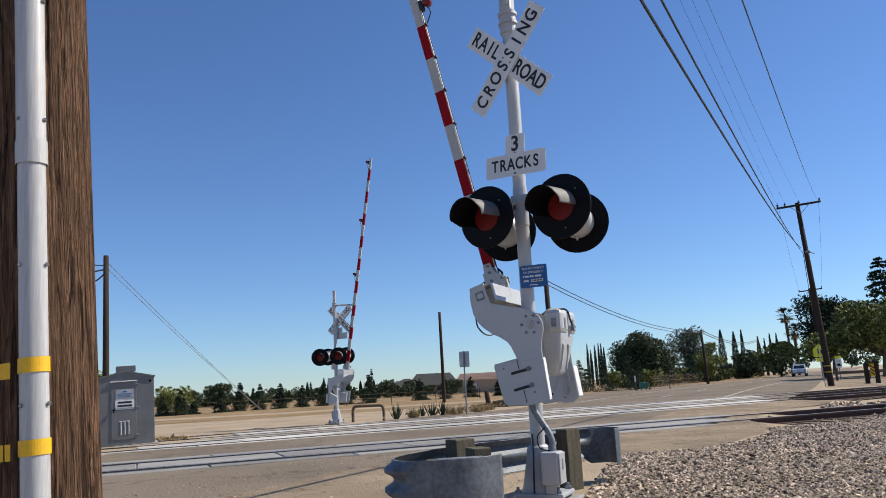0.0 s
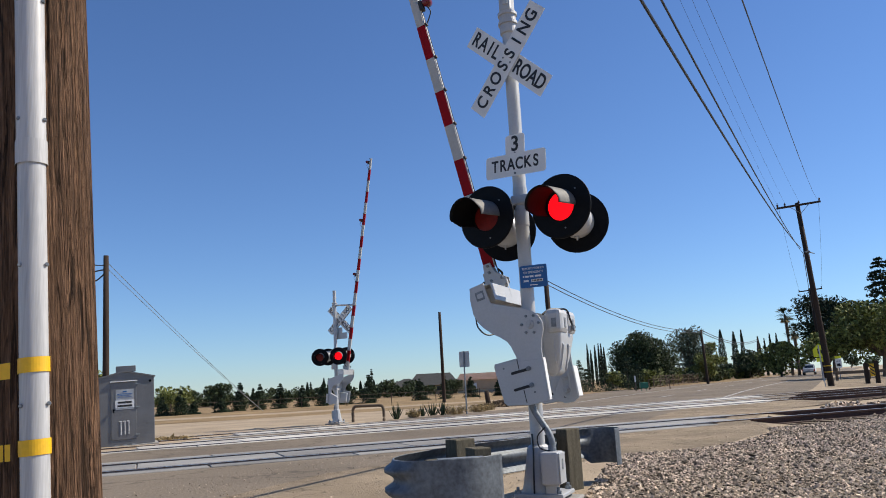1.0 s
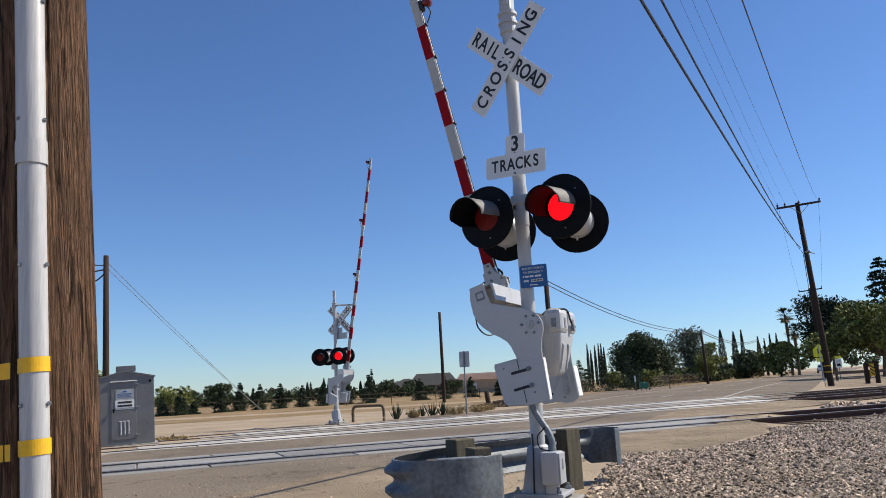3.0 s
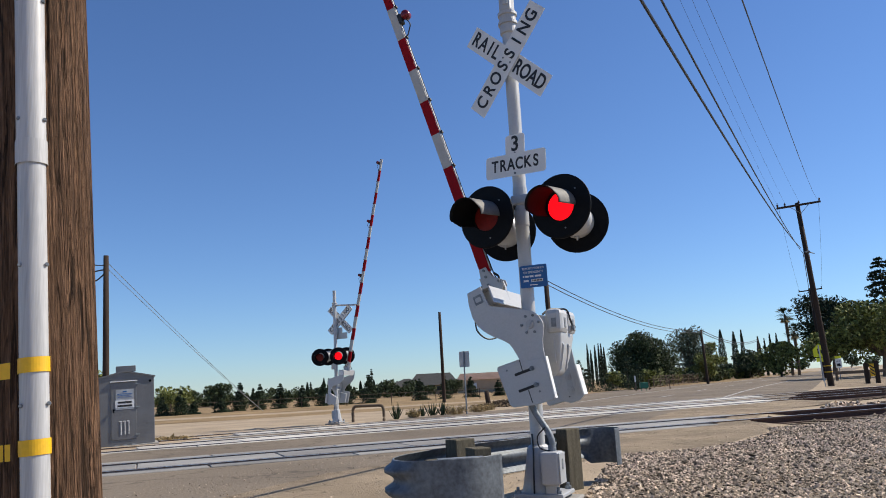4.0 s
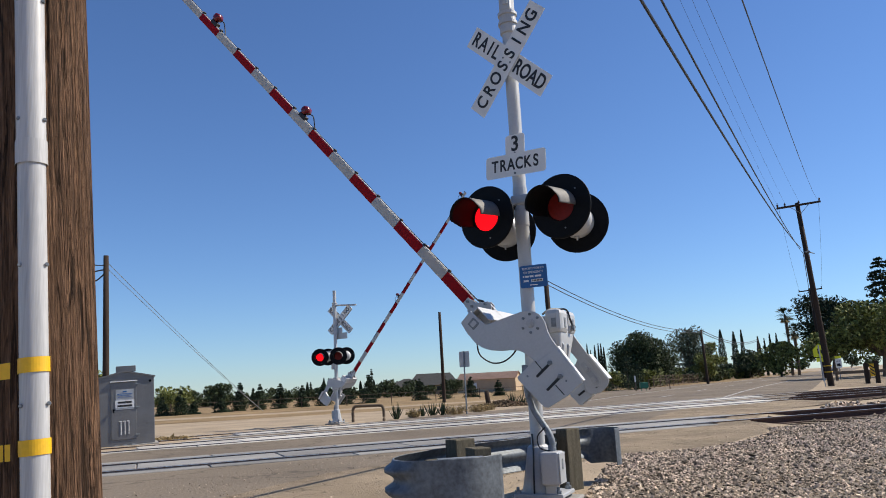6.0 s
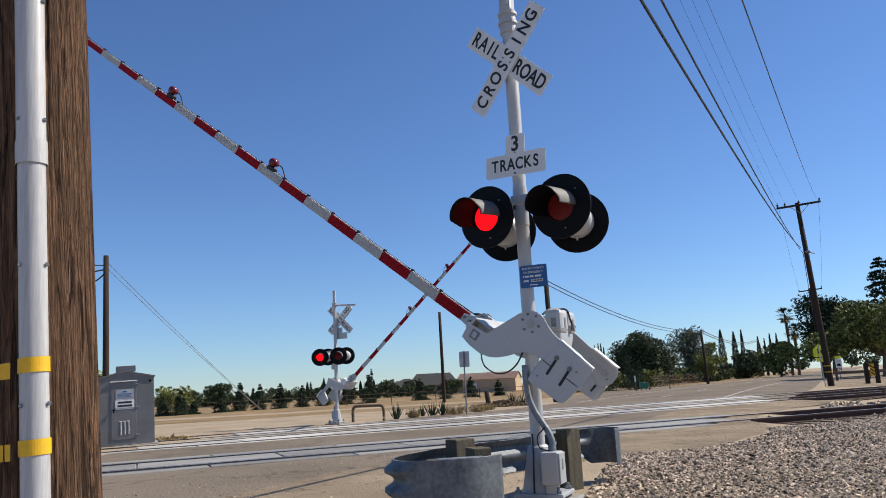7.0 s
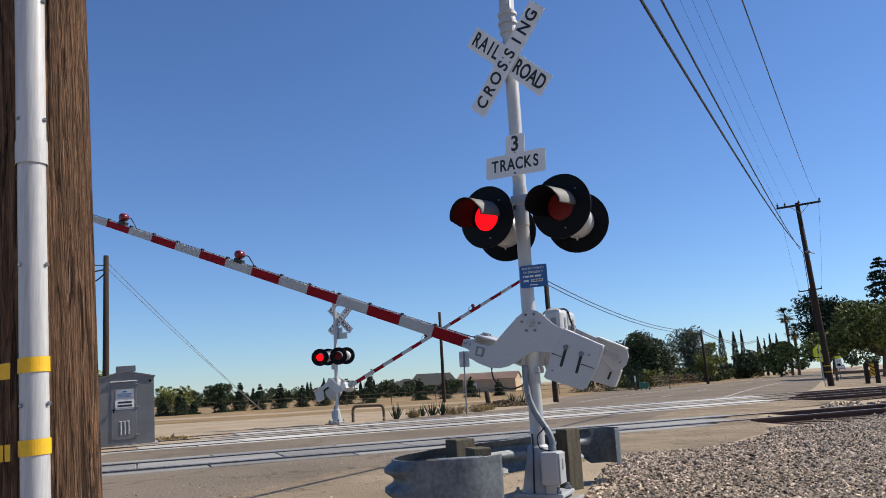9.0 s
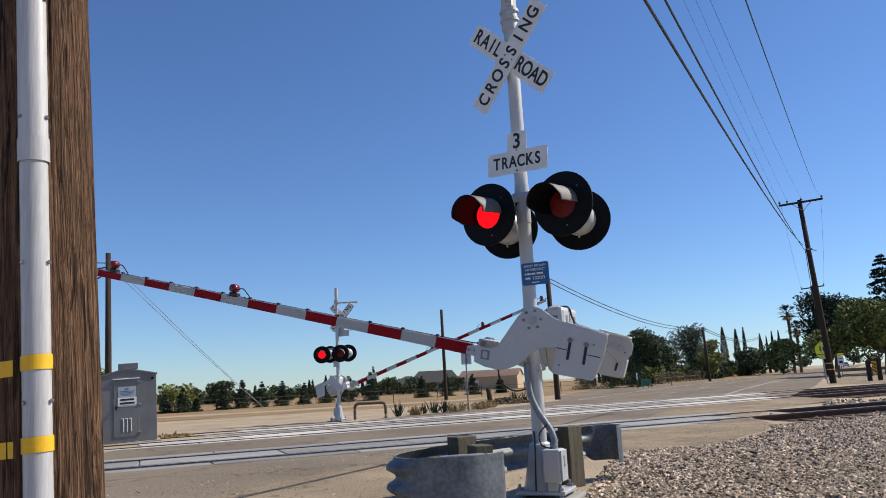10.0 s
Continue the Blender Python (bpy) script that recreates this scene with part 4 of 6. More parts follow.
def cable_guard():
    lo, hi = Vector((-1.464, 2.675, 0.780)), Vector((-1.584, 2.675, 2.676))
    axis = (hi - lo).normalized()
    face = Vector((0.485, -0.875, 0))
    face = (face - axis * face.dot(axis)).normalized()
    side = axis.cross(face).normalized()
    if side.x < 0:
        side = -side
    def run(z0, z1, grow):
        bm = bmesh.new()
        prof = [(-0.060, -0.052), (-0.057, -0.046)]
        for i in range(19):
            a = radians(180 - 180 * i / 18)
            prof.append(((0.046 + grow) * math.cos(a) * 1.05, -0.014 + (0.052 + grow) * math.sin(a) ** 0.8))
        prof += [(0.057, -0.046), (0.060, -0.052)]
        a = [bm.verts.new(lo + axis * z0 + side * (u * (1 + grow * 6)) + face * v - P1o) for u, v in prof]
        b = [bm.verts.new(lo + axis * z1 + side * (u * (1 + grow * 6)) + face * v - P1o) for u, v in prof]
        for i in range(len(prof) - 1):
            bm.faces.new((a[i], a[i + 1], b[i + 1], b[i]))
        bmesh.ops.recalc_face_normals(bm, faces=bm.faces)
        return bm
    g = part("cable_guard", run(-0.9, 1.235, 0.0), CONDUIT, P1, "grey plastic cable guard", smooth=True)
    part("guard_joint", run(1.215, 1.310, 0.005), CONDUIT, g, smooth=True)
    part("upper_guard", run(1.300, 4.4, 0.002), CONDUIT, g, smooth=True)
    for z0, z1 in ((0.433, 0.487), (0.144, 0.199)):
        part("yellow_band", run(z0, z1, 0.003), YELLOW, g, "yellow marking band")
    for z in (1.392, 0.826, 0.319, 1.888):
        for sx in (-0.043, 0.045):
            bm = bmesh.new()
            q = lo + axis * z + side * sx + face * (-0.012 if abs(sx) > 0.05 else 0.016) - P1o
            rod(bm, q, q + face * 0.012, 0.008, 0.006, seg=10)
            part("screw", bm, GALV, g)
    for z in (0.449, 0.162):
        bm = bmesh.new()
        q = lo + axis * z + side * -0.105 + face * -0.062 - P1o
        m = Matrix.Identity(4)
        for i, v in enumerate((side, axis, face)):
            m[0][i], m[1][i], m[2][i] = v
        block(bm, (0.10, 0.058, 0.003), (0, 0, 0), bevel=0.0)
        bmesh.ops.transform(bm, matrix=Matrix.Translation(q) @ m @ pose(0, 0, 0, 0, -38, 0), verts=bm.verts)
        part("yellow_tag", bm, YELLOW, P1, "yellow metal tag")


cable_guard()
UP = timber_pole("utility_pole", (22.25, 44, -0.2), (21.76, 44, 11.05), 0.185, 0.13, "dark timber utility pole with cross arm", seg=20)
P3 = timber_pole("utility_pole", (39.0, 78, -0.2), (38.6, 78, 9.4), 0.22, 0.15, "distant dark utility pole with cross arm", seg=12)
UPo = Vector((22.25, 44, -0.2))


def cross_arm(pole, o, c, half, along, braces=True):
    c, d = Vector(c) - o, Vector(along).normalized()
    bm = bmesh.new()
    yaw = math.degrees(math.atan2(d.y, d.x))
    block(bm, (2 * half, 0.10, 0.12), c, pose(0, 0, 0, 0, -math.degrees(math.asin(d.z)), yaw), bevel=0.008)
    arm = part("cross_arm", bm, DARKPOLE, pole)
    for s in (-0.96, 0.0, 0.96) if half < 1.3 else (-0.96, 0.02, -0.62, 0.96):
        bm = bmesh.new()
        q = c + d * half * s + Vector((0, 0, 0.06))
        lathe(bm, [(0.02, 0), (0.03, 0.05), (0.065, 0.08), (0.06, 0.12), (0.04, 0.17), (0.02, 0.18)], Matrix.Translation(q), 10)
        part("insulator", bm, INSUL, arm)
    if braces:
        for s in (-1, 1):
            bm = bmesh.new()
            rod(bm, c + d * 0.6 * s + Vector((0, -0.06, -0.05)), c + Vector((0.03, -0.12, -0.55)), 0.018, seg=6)
            part("brace", bm, GALV, pole)


cross_arm(UP, UPo, (21.76, 43.84, 10.88), 1.36, (2.57, 0, 0.30))
cross_arm(P3, Vector((39.0, 78, -0.2)), (38.6, 77.85, 9.2), 1.25, (1, 0, 0.1), False)
bm = bmesh.new()
rod(bm, (-0.38, -0.14, 8.2), (0.05, -0.14, 8.05), 0.03, seg=8)
block(bm, (0.3, 0.12, 0.1), (-0.36, -0.14, 8.18), bevel=0.01)
part("cable_bracket", bm, GALV, UP)
for z in (1.0, 1.35):
    bm = bmesh.new()
    rod(bm, (0.0 - 0.0436 * z, 0, z), (-0.0436 * (z + 0.03), 0, z + 0.05), 0.225, seg=20)
    part("yellow_band", bm, YELLOW, UP)
# guy rod beside that pole
bm = bmesh.new()
rod(bm, (-0.45, -0.2, 0.2), (-0.55, -0.2, 2.6), 0.03, seg=8)
part("riser_pipe", bm, ALU2, UP)
cross_arm(P1, P1o, pole_at(10.0) + Vector((0.1, -0.2, 0)), 1.3, (1, -0.55, 0), False)


def overhead_wire(a, b, sag, r, label, material=CABLE):
    bm = bmesh.new()
    a, b = Vector(a), Vector(b)
    pts = []
    for i in range(25):
        s = i / 24
        p = a.lerp(b, s)
        pts.append((p.x, p.y, p.z - 4 * sag * s * (1 - s)))
    hose(bm, pts, r, 6, 1)
    w = part("overhead_wire", bm, material)
    return tagged(w, label, "overhead wire", "wires between the poles")


def span(b, xr, zr, dx, sag, r, label):
    # wire to b that crosses the sight line x = xr*y, z = eye + zr*y on its way
    p0 = Vector((-1.2 + dx, 1.2 - 0.55 * dx))
    bx, by, bz = b
    sl = (bx - p0.x) / (by - p0.y)
    y = (p0.x - sl * p0.y) / (xr - sl)
    s = (y - p0.y) / (by - p0.y)
    z = EYE[2] + zr * y
    za = (z - bz * s + 4 * sag * s * (1 - s)) / (1 - s)
    overhead_wire((p0.x, p0.y, za), b, sag, r, label)


span((21.52, 43.84, 8.23), 0.309, 0.544, 0.0, 0.5, 0.021, "thick black cable strung between timber poles")
span((21.63, 43.84, 7.85), 0.339, 0.542, 0.12, 0.4, 0.016, "black cable strung between timber poles")
span((20.46, 43.84, 10.95), 0.366, 0.541, -1.2, 0.5, 0.004, "thin overhead power wire between timber poles")
span((20.95, 43.84, 10.99), 0.384, 0.540, -0.7, 0.5, 0.004, "thin overhead power wire between timber poles")
span((21.80, 43.84, 11.15), 0.405, 0.538, 0.0, 0.5, 0.004, "thin overhead power wire between timber poles")
span((23.04, 43.84, 11.25), 0.457, 0.535, 1.2, 0.5, 0.004, "thin overhead power wire between timber poles")
for dx, dz in ((-1.2, 0.1), (0.0, 0.25), (1.2, 0.3)):
    overhead_wire((21.76 + dx * 1.05, 43.84, 11.0 + dz - 0.05), (38.6 + dx, 77.85, 9.4), 0.6, 0.007, "thin overhead power wire receding along the road")
overhead_wire((21.7, 44, 8.0), (38.6, 78, 7.0), 0.6, 0.02, "black cable receding along the road")
# cable to the roadside poles behind the signal
timber_pole("utility_pole", (27.2, 79.3, -0.1), (27.3, 80, 5.75), 0.16, 0.12, "short dark timber pole beside the far fence", seg=10)
timber_pole("utility_pole", (58.6, 141.8, -0.1), (59.0, 142, 7.1), 0.19, 0.14, "distant timber pole by the road", seg=8)
timber_pole("utility_pole", (-0.46, 54.0, -0.1), (-0.5, 54, 6.5), 0.13, 0.10, "slim dark timber pole in the dry field", seg=10)
timber_pole("utility_pole", (-13.75, 30, -0.1), (-13.98, 30, 7.15), 0.14, 0.10, "brown timber pole behind the metal cabinet", seg=16)
for dz in (0.0, 0.25):
    overhead_wire((5.54, 40.1, 6.29 + 0.05 + dz * 0.9), (27.3, 80, 5.5 + dz), 0.9, 0.024, "black cable drooping to a roadside pole")
    overhead_wire((27.3, 80, 5.5 + dz), (59, 142, 6.8 + dz), 1.0, 0.04, "black cable drooping between roadside poles")
    overhead_wire((-13.95, 30, 6.9 - dz), (-13.2, 53.0, 0.05), 0.15, 0.012, "thin steel guy wire anchored in the field", GALV)
bm = bmesh.new()
hose(bm, [(-13.95, 29.9, 6.55), (-14.3, 29.9, 6.5), (-14.6, 29.9, 6.4), (-14.35, 29.9, 6.1), (-14.0, 29.9, 6.35)], 0.03, 6, 6)
hose(bm, [(-14.0, 29.9, 6.72), (-14.9, 29.9, 6.8)], 0.02, 6, 2)
tagged(part("cable_coil", bm, CABLE), "black cable coil hanging on a timber pole", "cable")
tagged(timber_pole("utility_pole", (5.59, 40.1, -0.1), (5.54, 40.1, 6.44), 0.154, 0.129, "slim dark pole behind the signal", seg=10), category="utility pole")


# ---- guard rail round the signal ----
def guard_rail():
    t = thing("guard_rail", pose(0, 0, 0), "galvanised steel guard rail with curled ends on timber posts", "guard rail")
    ctl = [(0.37, 5.88), (0.15, 5.68), (-0.18, 5.62), (-0.40, 5.74), (-0.47, 5.95), (-0.42, 6.22), (-0.22, 6.56), (0.10, 6.92), (0.50, 7.28), (0.95, 7.72), (1.25, 8.12), (1.42, 8.36), (1.58, 8.46), (1.72, 8.46), (1.81, 8.36), (1.80, 8.22), (1.73, 8.12)]
    p = [Vector(q) for q in ctl]
    path = []
    for i in range(len(p) - 1):
        p0, p1, p2, p3 = p[max(i - 1, 0)], p[i], p[i + 1], p[min(i + 2, len(p) - 1)]
        for k in range(6):
            s = k / 6
            path.append(0.5 * ((2 * p1) + (p2 - p0) * s + (2 * p0 - 5 * p1 + 4 * p2 - p3) * s * s + (3 * p1 - p0 - 3 * p2 + p3) * s ** 3))
    path.append(p[-1])
    n = len(path)
    # height, depth of the W section
    sec = [(0.155, 0.0), (0.150, 0.012), (0.125, 0.02), (0.105, 0.055), (0.085, 0.075), (0.06, 0.075), (0.03, 0.02), (0.0, 0.0), (-0.03, 0.02), (-0.06, 0.075), (-0.085, 0.075), (-0.105, 0.055), (-0.125, 0.02), (-0.150, 0.012), (-0.155, 0.0)]
    bm = bmesh.new()
    rings = []
    for i, c in enumerate(path):
        d = (path[min(i + 1, n - 1)] - path[max(i - 1, 0)]).normalized()
        out = Vector((d.y, -d.x))
        k = smooth(0, 5, i - 14) * (1 - smooth(0, 5, i - (n - 32)))
        ring = []
        for hz, dp in sec:
            q = c - out * dp * k
            flare = 1.45 if hz < 0 else 1.0
            ring.append(bm.verts.new((q.x, q.y, 0.405 + hz * (1 + (flare - 1) * (1 - k)))))
        rings.append(ring)
    for a, b in zip(rings, rings[1:]):
        for j in range(len(sec) - 1):
            bm.faces.new((a[j], a[j + 1], b[j + 1], b[j]))
    bmesh.ops.recalc_face_normals(bm, faces=bm.faces)
    bmesh.ops.solidify(bm, geom=bm.faces[:], thickness=0.006)
    part("rail_beam", bm, RAILSTEEL, t, "corrugated galvanised steel beam", smooth=True)
    for x, y, top, w, d, yaw in ((0.06, 6.50, 0.645, 0.20, 0.16, 35), (0.20, 6.20, 0.59, 0.15, 0.20, 20), (1.19, 7.86, 0.60, 0.20, 0.15, 38), (-0.10, 6.28, 0.50, 0.15, 0.3, 40)):
        bm = bmesh.new()
        h = top + 0.15
        block(bm, (w, d, h), (0, 0, h / 2 - 0.15), bevel=0.008)
        q = part("post", bm, WOODPOST, t, "weathered greenish timber post")
        q.matrix_basis = pose(x, y, 0, 0, 0, yaw)
    for x, y in ((0.45, 7.2), (1.15, 7.9)):
        bm = bmesh.new()
        rod(bm, (x, y - 0.03, 0.41), (x, y + 0.06, 0.41), 0.014, seg=8)
        part("bolt", bm, GALV, t)
    bm = bmesh.new()
    block(bm, (0.36, 0.10, 0.012), (0.05, 5.95, 0.535), pose(0, 0, 0, 0, 0, 8), bevel=0.003)
    part("anchor_plate", bm, GALV, t)


guard_rail()


# ---- metal cabinet ----
def cabinet():
    t = thing("signal_cabinet", pose(-8.60, 19.9, -0.02, 0, -2.0, 25), "grey aluminium equipment cabinet with pitched roof beside the track", "equipment cabinet")
    w, d, h = 1.46, 1.5, 1.74
    bm = bmesh.new()
    block(bm, (w, d, h), (0, d / 2, h / 2 + 0.03), bevel=0.008)
    body = part("body", bm, CABINET, t)
    bm = bmesh.new()
    a = [(-w / 2 - 0.03, h + 0.02), (0, h + 0.20), (w / 2 + 0.03, h + 0.02), (w / 2 + 0.03, h + 0.055), (0, h + 0.235), (-w / 2 - 0.03, h + 0.055)]
    slab(bm, [a[0], a[1], a[2], a[3], a[4], a[5]], -0.04, d + 0.04)
    slab(bm, [(-w / 2, h + 0.025), (w / 2, h + 0.025), (0, h + 0.20)], -0.004, d)
    part("roof", bm, CABINET, t)
    bm = bmesh.new()
    block(bm, (0.5, 0.3, 0.16), (0.05, 0.7, h + 0.30), bevel=0.01)
    part("roof_vent", bm, CABINET, t)
    bm = bmesh.new()
    block(bm, (0.62, 0.016, 1.48), (-0.02, -0.008, 0.92), bevel=0.006)
    door = part("door", bm, CABINET, t, "flush aluminium door")
    bm = bmesh.new()
    block(bm, (0.66, 0.05, 0.022), (-0.02, -0.03, 1.69), bevel=0.004)
    part("drip_rail", bm, SIGNW, door)
    for z in (1.60, 1.0, 0.28):
        bm = bmesh.new()
        block(bm, (0.10, 0.03, 0.03), (0.31, -0.02, z), bevel=0.006)
        part("hinge", bm, GALV, door)
    bm = bmesh.new()
    rod(bm, (-0.27, -0.015, 0.96), (-0.27, -0.05, 0.96), 0.025, seg=10)
    block(bm, (0.03, 0.02, 0.10), (-0.27, -0.05, 0.93))
    part("handle", bm, BLACKP, door)
    for k in (-1, 0, 1):
        bm = bmesh.new()
        block(bm, (0.02, 0.02, 0.34), (0.0 + k * 0.095, -0.02, 0.48), bevel=0.004)
        block(bm, (0.07, 0.02, 0.02), (-0.02 + k * 0.095, -0.02, 0.65), bevel=0.004)
        part("louvre", bm, SIGNW, door)
    bm = bmesh.new()
    block(bm, (0.44, 0.006, 0.52), (0, -0.019, 1.22))
    part("notice", bm, SIGNB, door, "pale notice with dark writing")
    bm = bmesh.new()
    block(bm, (0.46, 0.004, 0.20), (0.0, -0.024, 1.10))
    part("label_plate", bm, SIGNW, door)
    for z, ww, hh in ((1.14, 0.34, 0.05), (1.05, 0.36, 0.05), (1.42, 0.10, 0.03), (1.36, 0.36, 0.016), (1.32, 0.30, 0.012), (1.28, 0.33, 0.012)):
        bm = bmesh.new()
        block(bm, (ww, 0.004, hh), (0.0, -0.028, z))
        part("writing_bar", bm, BLACK if hh > 0.04 else BLUE, door)
    for x in (-0.2, 0.0, 0.2):
        bm = bmesh.new()
        block(bm, (0.08, 0.05, 0.05), (x, -0.01, 0.03), bevel=0.005)
        part("foot", bm, GALV, t)
    bm = bmesh.new()
    block(bm, (w + 0.2, d + 0.2, 0.08), (0, d / 2, -0.01), bevel=0.01)
    part("plinth", bm, CONCRETE, t)
    bm = bmesh.new()
    rod(bm, (w / 2 - 0.1, -0.012, h - 0.08), (w / 2 - 0.1, 0.01, h - 0.08), 0.035, seg=14)
    part("port", bm, BLACKP, t)


cabinet()


# ---- plants ----
def leaf_mesh(centres, sizes, flatten=1.0, seed=0, tri=False):
    rs = np.random.RandomState(seed)
    n = len(centres)
    u = rs.normal(size=(n, 3))
    u /= np.linalg.norm(u, axis=1)[:, None]
    v = np.cross(u, rs.normal(size=(n, 3)))
    v /= np.linalg.norm(v, axis=1)[:, None]
    u[:, 2] *= flatten
    s = np.asarray(sizes)[:, None]
    c = np.asarray(centres)
    k = rs.uniform(0.5, 1.0, (n, 1))
    verts = np.stack([c - u * s, c + v * s * k * 0.6, c + u * s, c - v * s * k * 0.6], 1).reshape(-1, 3)
    faces = np.arange(4 * n).reshape(n, 4)
    return verts, faces


def crown(name, verts, faces, material, parent, label=""):
    me = bpy.data.meshes.new(name)
    me.from_pydata(verts.tolist(), [], faces.tolist())
    me.materials.append(material)
    ob = new(name, me)
    ob.parent = parent
    return tagged(ob, label=label)


def broad_tree(x, y, h, w, seed, label, leaf=LEAF_OAK, n=2600, size=0.17, trunk=0.22, base=0.12, name="tree", shade=1.0, lobes=17):
    rs = np.random.RandomState(seed)
    t = thing(name, pose(x, y, 0), label, "tree", "roadside trees")
    rt = max(0.07, h * 0.028)
    bm = bmesh.new()
    rod(bm, (0, 0, -0.1), (0.05 * w, 0, h * (trunk + 0.2)), rt, rt * 0.6, seg=10)
    part("trunk", bm, BARK, t)
    cs, ss = [], []
    per = n // lobes
    for k in range(lobes):
        a = rs.uniform(0, 2 * np.pi)
        rr = rs.uniform(0.05, 0.36) ** 0.8 * w
        zz = rs.uniform(base + 0.22, 0.80) * h
        rr *= np.sqrt(max(0.15, 1 - ((zz / h - 0.52) / 0.5) ** 2))
        c = np.array([np.cos(a) * rr, np.sin(a) * rr, zz])
        lr = rs.uniform(0.17, 0.30) * w
        lr = min(lr, (h - zz) * 1.05, (zz - base * h * 0.6) * 1.2)
        bm = bmesh.new()
        rod(bm, (0.03 * w, 0, h * (trunk + 0.02)), c, rt * 0.4, rt * 0.1, seg=5)
        part("limb", bm, BARK, t)
        d = rs.normal(size=(per, 3))
        d /= np.linalg.norm(d, axis=1)[:, None]
        rad = lr * rs.uniform(0.35, 1.0, (per, 1)) ** 0.5
        q = c + d * rad * np.array([1, 1, 0.8])
        cs.append(q)
        ss.append(rs.uniform(0.6, 1.4, per) * size)
    v, f = leaf_mesh(np.concatenate(cs), np.concatenate(ss), seed=seed)
    crown("crown", v, f, leaf, t)
    return t


def conifer(x, y, h, w, seed, label, leaf=LEAF_CON, n=2600, size=0.055, base=0.03, power=0.9, name="conifer", gaps=0.0, group="young conifers in a row"):
    rs = np.random.RandomState(seed)
    t = thing(name, pose(x, y, 0), label, "tree", group)
    bm = bmesh.new()
    rod(bm, (0, 0, -0.1), (0, 0, h * 0.97), max(0.035, h * 0.016), 0.01, seg=8)
    part("trunk", bm, BARK, t)
    tiers = max(9, int(h / (0.7 if gaps else 0.16 if h < 5 else 0.3)))
    cs = []
    for k in range(tiers):
        s = (k + rs.uniform(0, 0.7)) / tiers
        z = h * (base + (1 - base) * s)
        r = w / 2 * (1 - s) ** power + 0.03 * w
        arms = rs.randint(5, 9)
        for a in rs.uniform(0, 2 * np.pi, arms):
            m = max(3, int(n / tiers / arms))
            q = rs.uniform(0.1, 1, m) ** 0.7 * r * rs.uniform(0.65, 1.15)
            spread = rs.normal(size=(m, 3)) * (0.055 * w + 0.02) * (1.15 - s) * np.array([1, 1, 0.45 if gaps else 0.9])
            cs.append(np.stack([np.cos(a) * q, np.sin(a) * q, z - q * 0.18 + 0 * q], 1) + spread)
    c = np.concatenate(cs)
    c[:, 2] = np.maximum(c[:, 2], 0.03)
    v, f = leaf_mesh(c, rs.uniform(0.6, 1.4, len(c)) * size, seed=seed)
    crown("crown", v, f, leaf, t)
    return t


def cypress(x, y, h, w, seed):
    rs = np.random.RandomState(seed)
    t = thing("cypress", pose(x, y, 0), "slim dark green cypress tree in the distance", "tree", "row of cypresses")
    bm = bmesh.new()
    rod(bm, (0, 0, -0.1), (0, 0, h * 0.9), 0.09, 0.02, seg=6)
    part("trunk", bm, BARK, t)
    n = 3200
    s = rs.uniform(0.0, 1, n)
    r = w / 2 * np.clip(np.sin(np.pi * (0.20 + 0.80 * s)), 0.01, 1) ** 0.8 * rs.uniform(0.5, 1.0, n)
    a = rs.uniform(0, 2 * np.pi, n)
    c = np.stack([np.cos(a) * r, np.sin(a) * r, s * h * 0.99], 1)
    v, f = leaf_mesh(c, rs.uniform(0.6, 1.3, n) * min(0.13, 0.16 * w), seed=seed)
    v[:, 2] = np.minimum(v[:, 2], h)
    crown("crown", v, f, LEAF_CYP, t)
    return t


def palm(x, y, h, w, seed, label, skirt=0.35):
    rs = np.random.RandomState(seed)
    t = thing("palm_tree", pose(x, y, 0), label, "palm tree", "roadside trees")
    bm = bmesh.new()
    hose(bm, [(0, 0, -0.1), (0.05, 0, h * 0.5), (0, 0, h - w * 0.45)], 0.26, 10, 6)
    part("trunk", bm, BARK, t)
    c0 = Vector((0, 0, h - w * 0.45))
    for k in range(46):
        a = rs.uniform(0, 2 * np.pi)
        el = rs.uniform(-75, 80)
        L = w * rs.uniform(0.42, 0.58) * (0.8 if el < -30 else 1)
        bm = bmesh.new()
        d = Vector((math.cos(a) * math.cos(radians(el)), math.sin(a) * math.cos(radians(el)), math.sin(radians(el))))
        sd = Vector((-math.sin(a), math.cos(a), 0))
        upv = d.cross(sd)
        # fan frond: pointed fingers round the end of a stalk
        tip0 = c0 + d * L * 0.55
        for j in range(-5, 6):
            b = radians(j * 15)
            e = tip0 + (d * math.cos(b) + sd * math.sin(b)) * L * 0.45 - Vector((0, 0, 0.10 * L * (1 - math.cos(b) * 0.5)))
            wv = sd * (0.035 * L)
            v = [bm.verts.new(q) for q in (tip0 - wv * 0.5, tip0 + (e - tip0) * 0.5 - wv + upv * 0.01, e, tip0 + (e - tip0) * 0.5 + wv, tip0 + wv * 0.5)]
            bm.faces.new(v)
        rod(bm, c0, tip0, 0.025, 0.018, seg=4)
        part("frond", bm, LEAF_DRY if el < -40 else LEAF_CON, t)
    return t


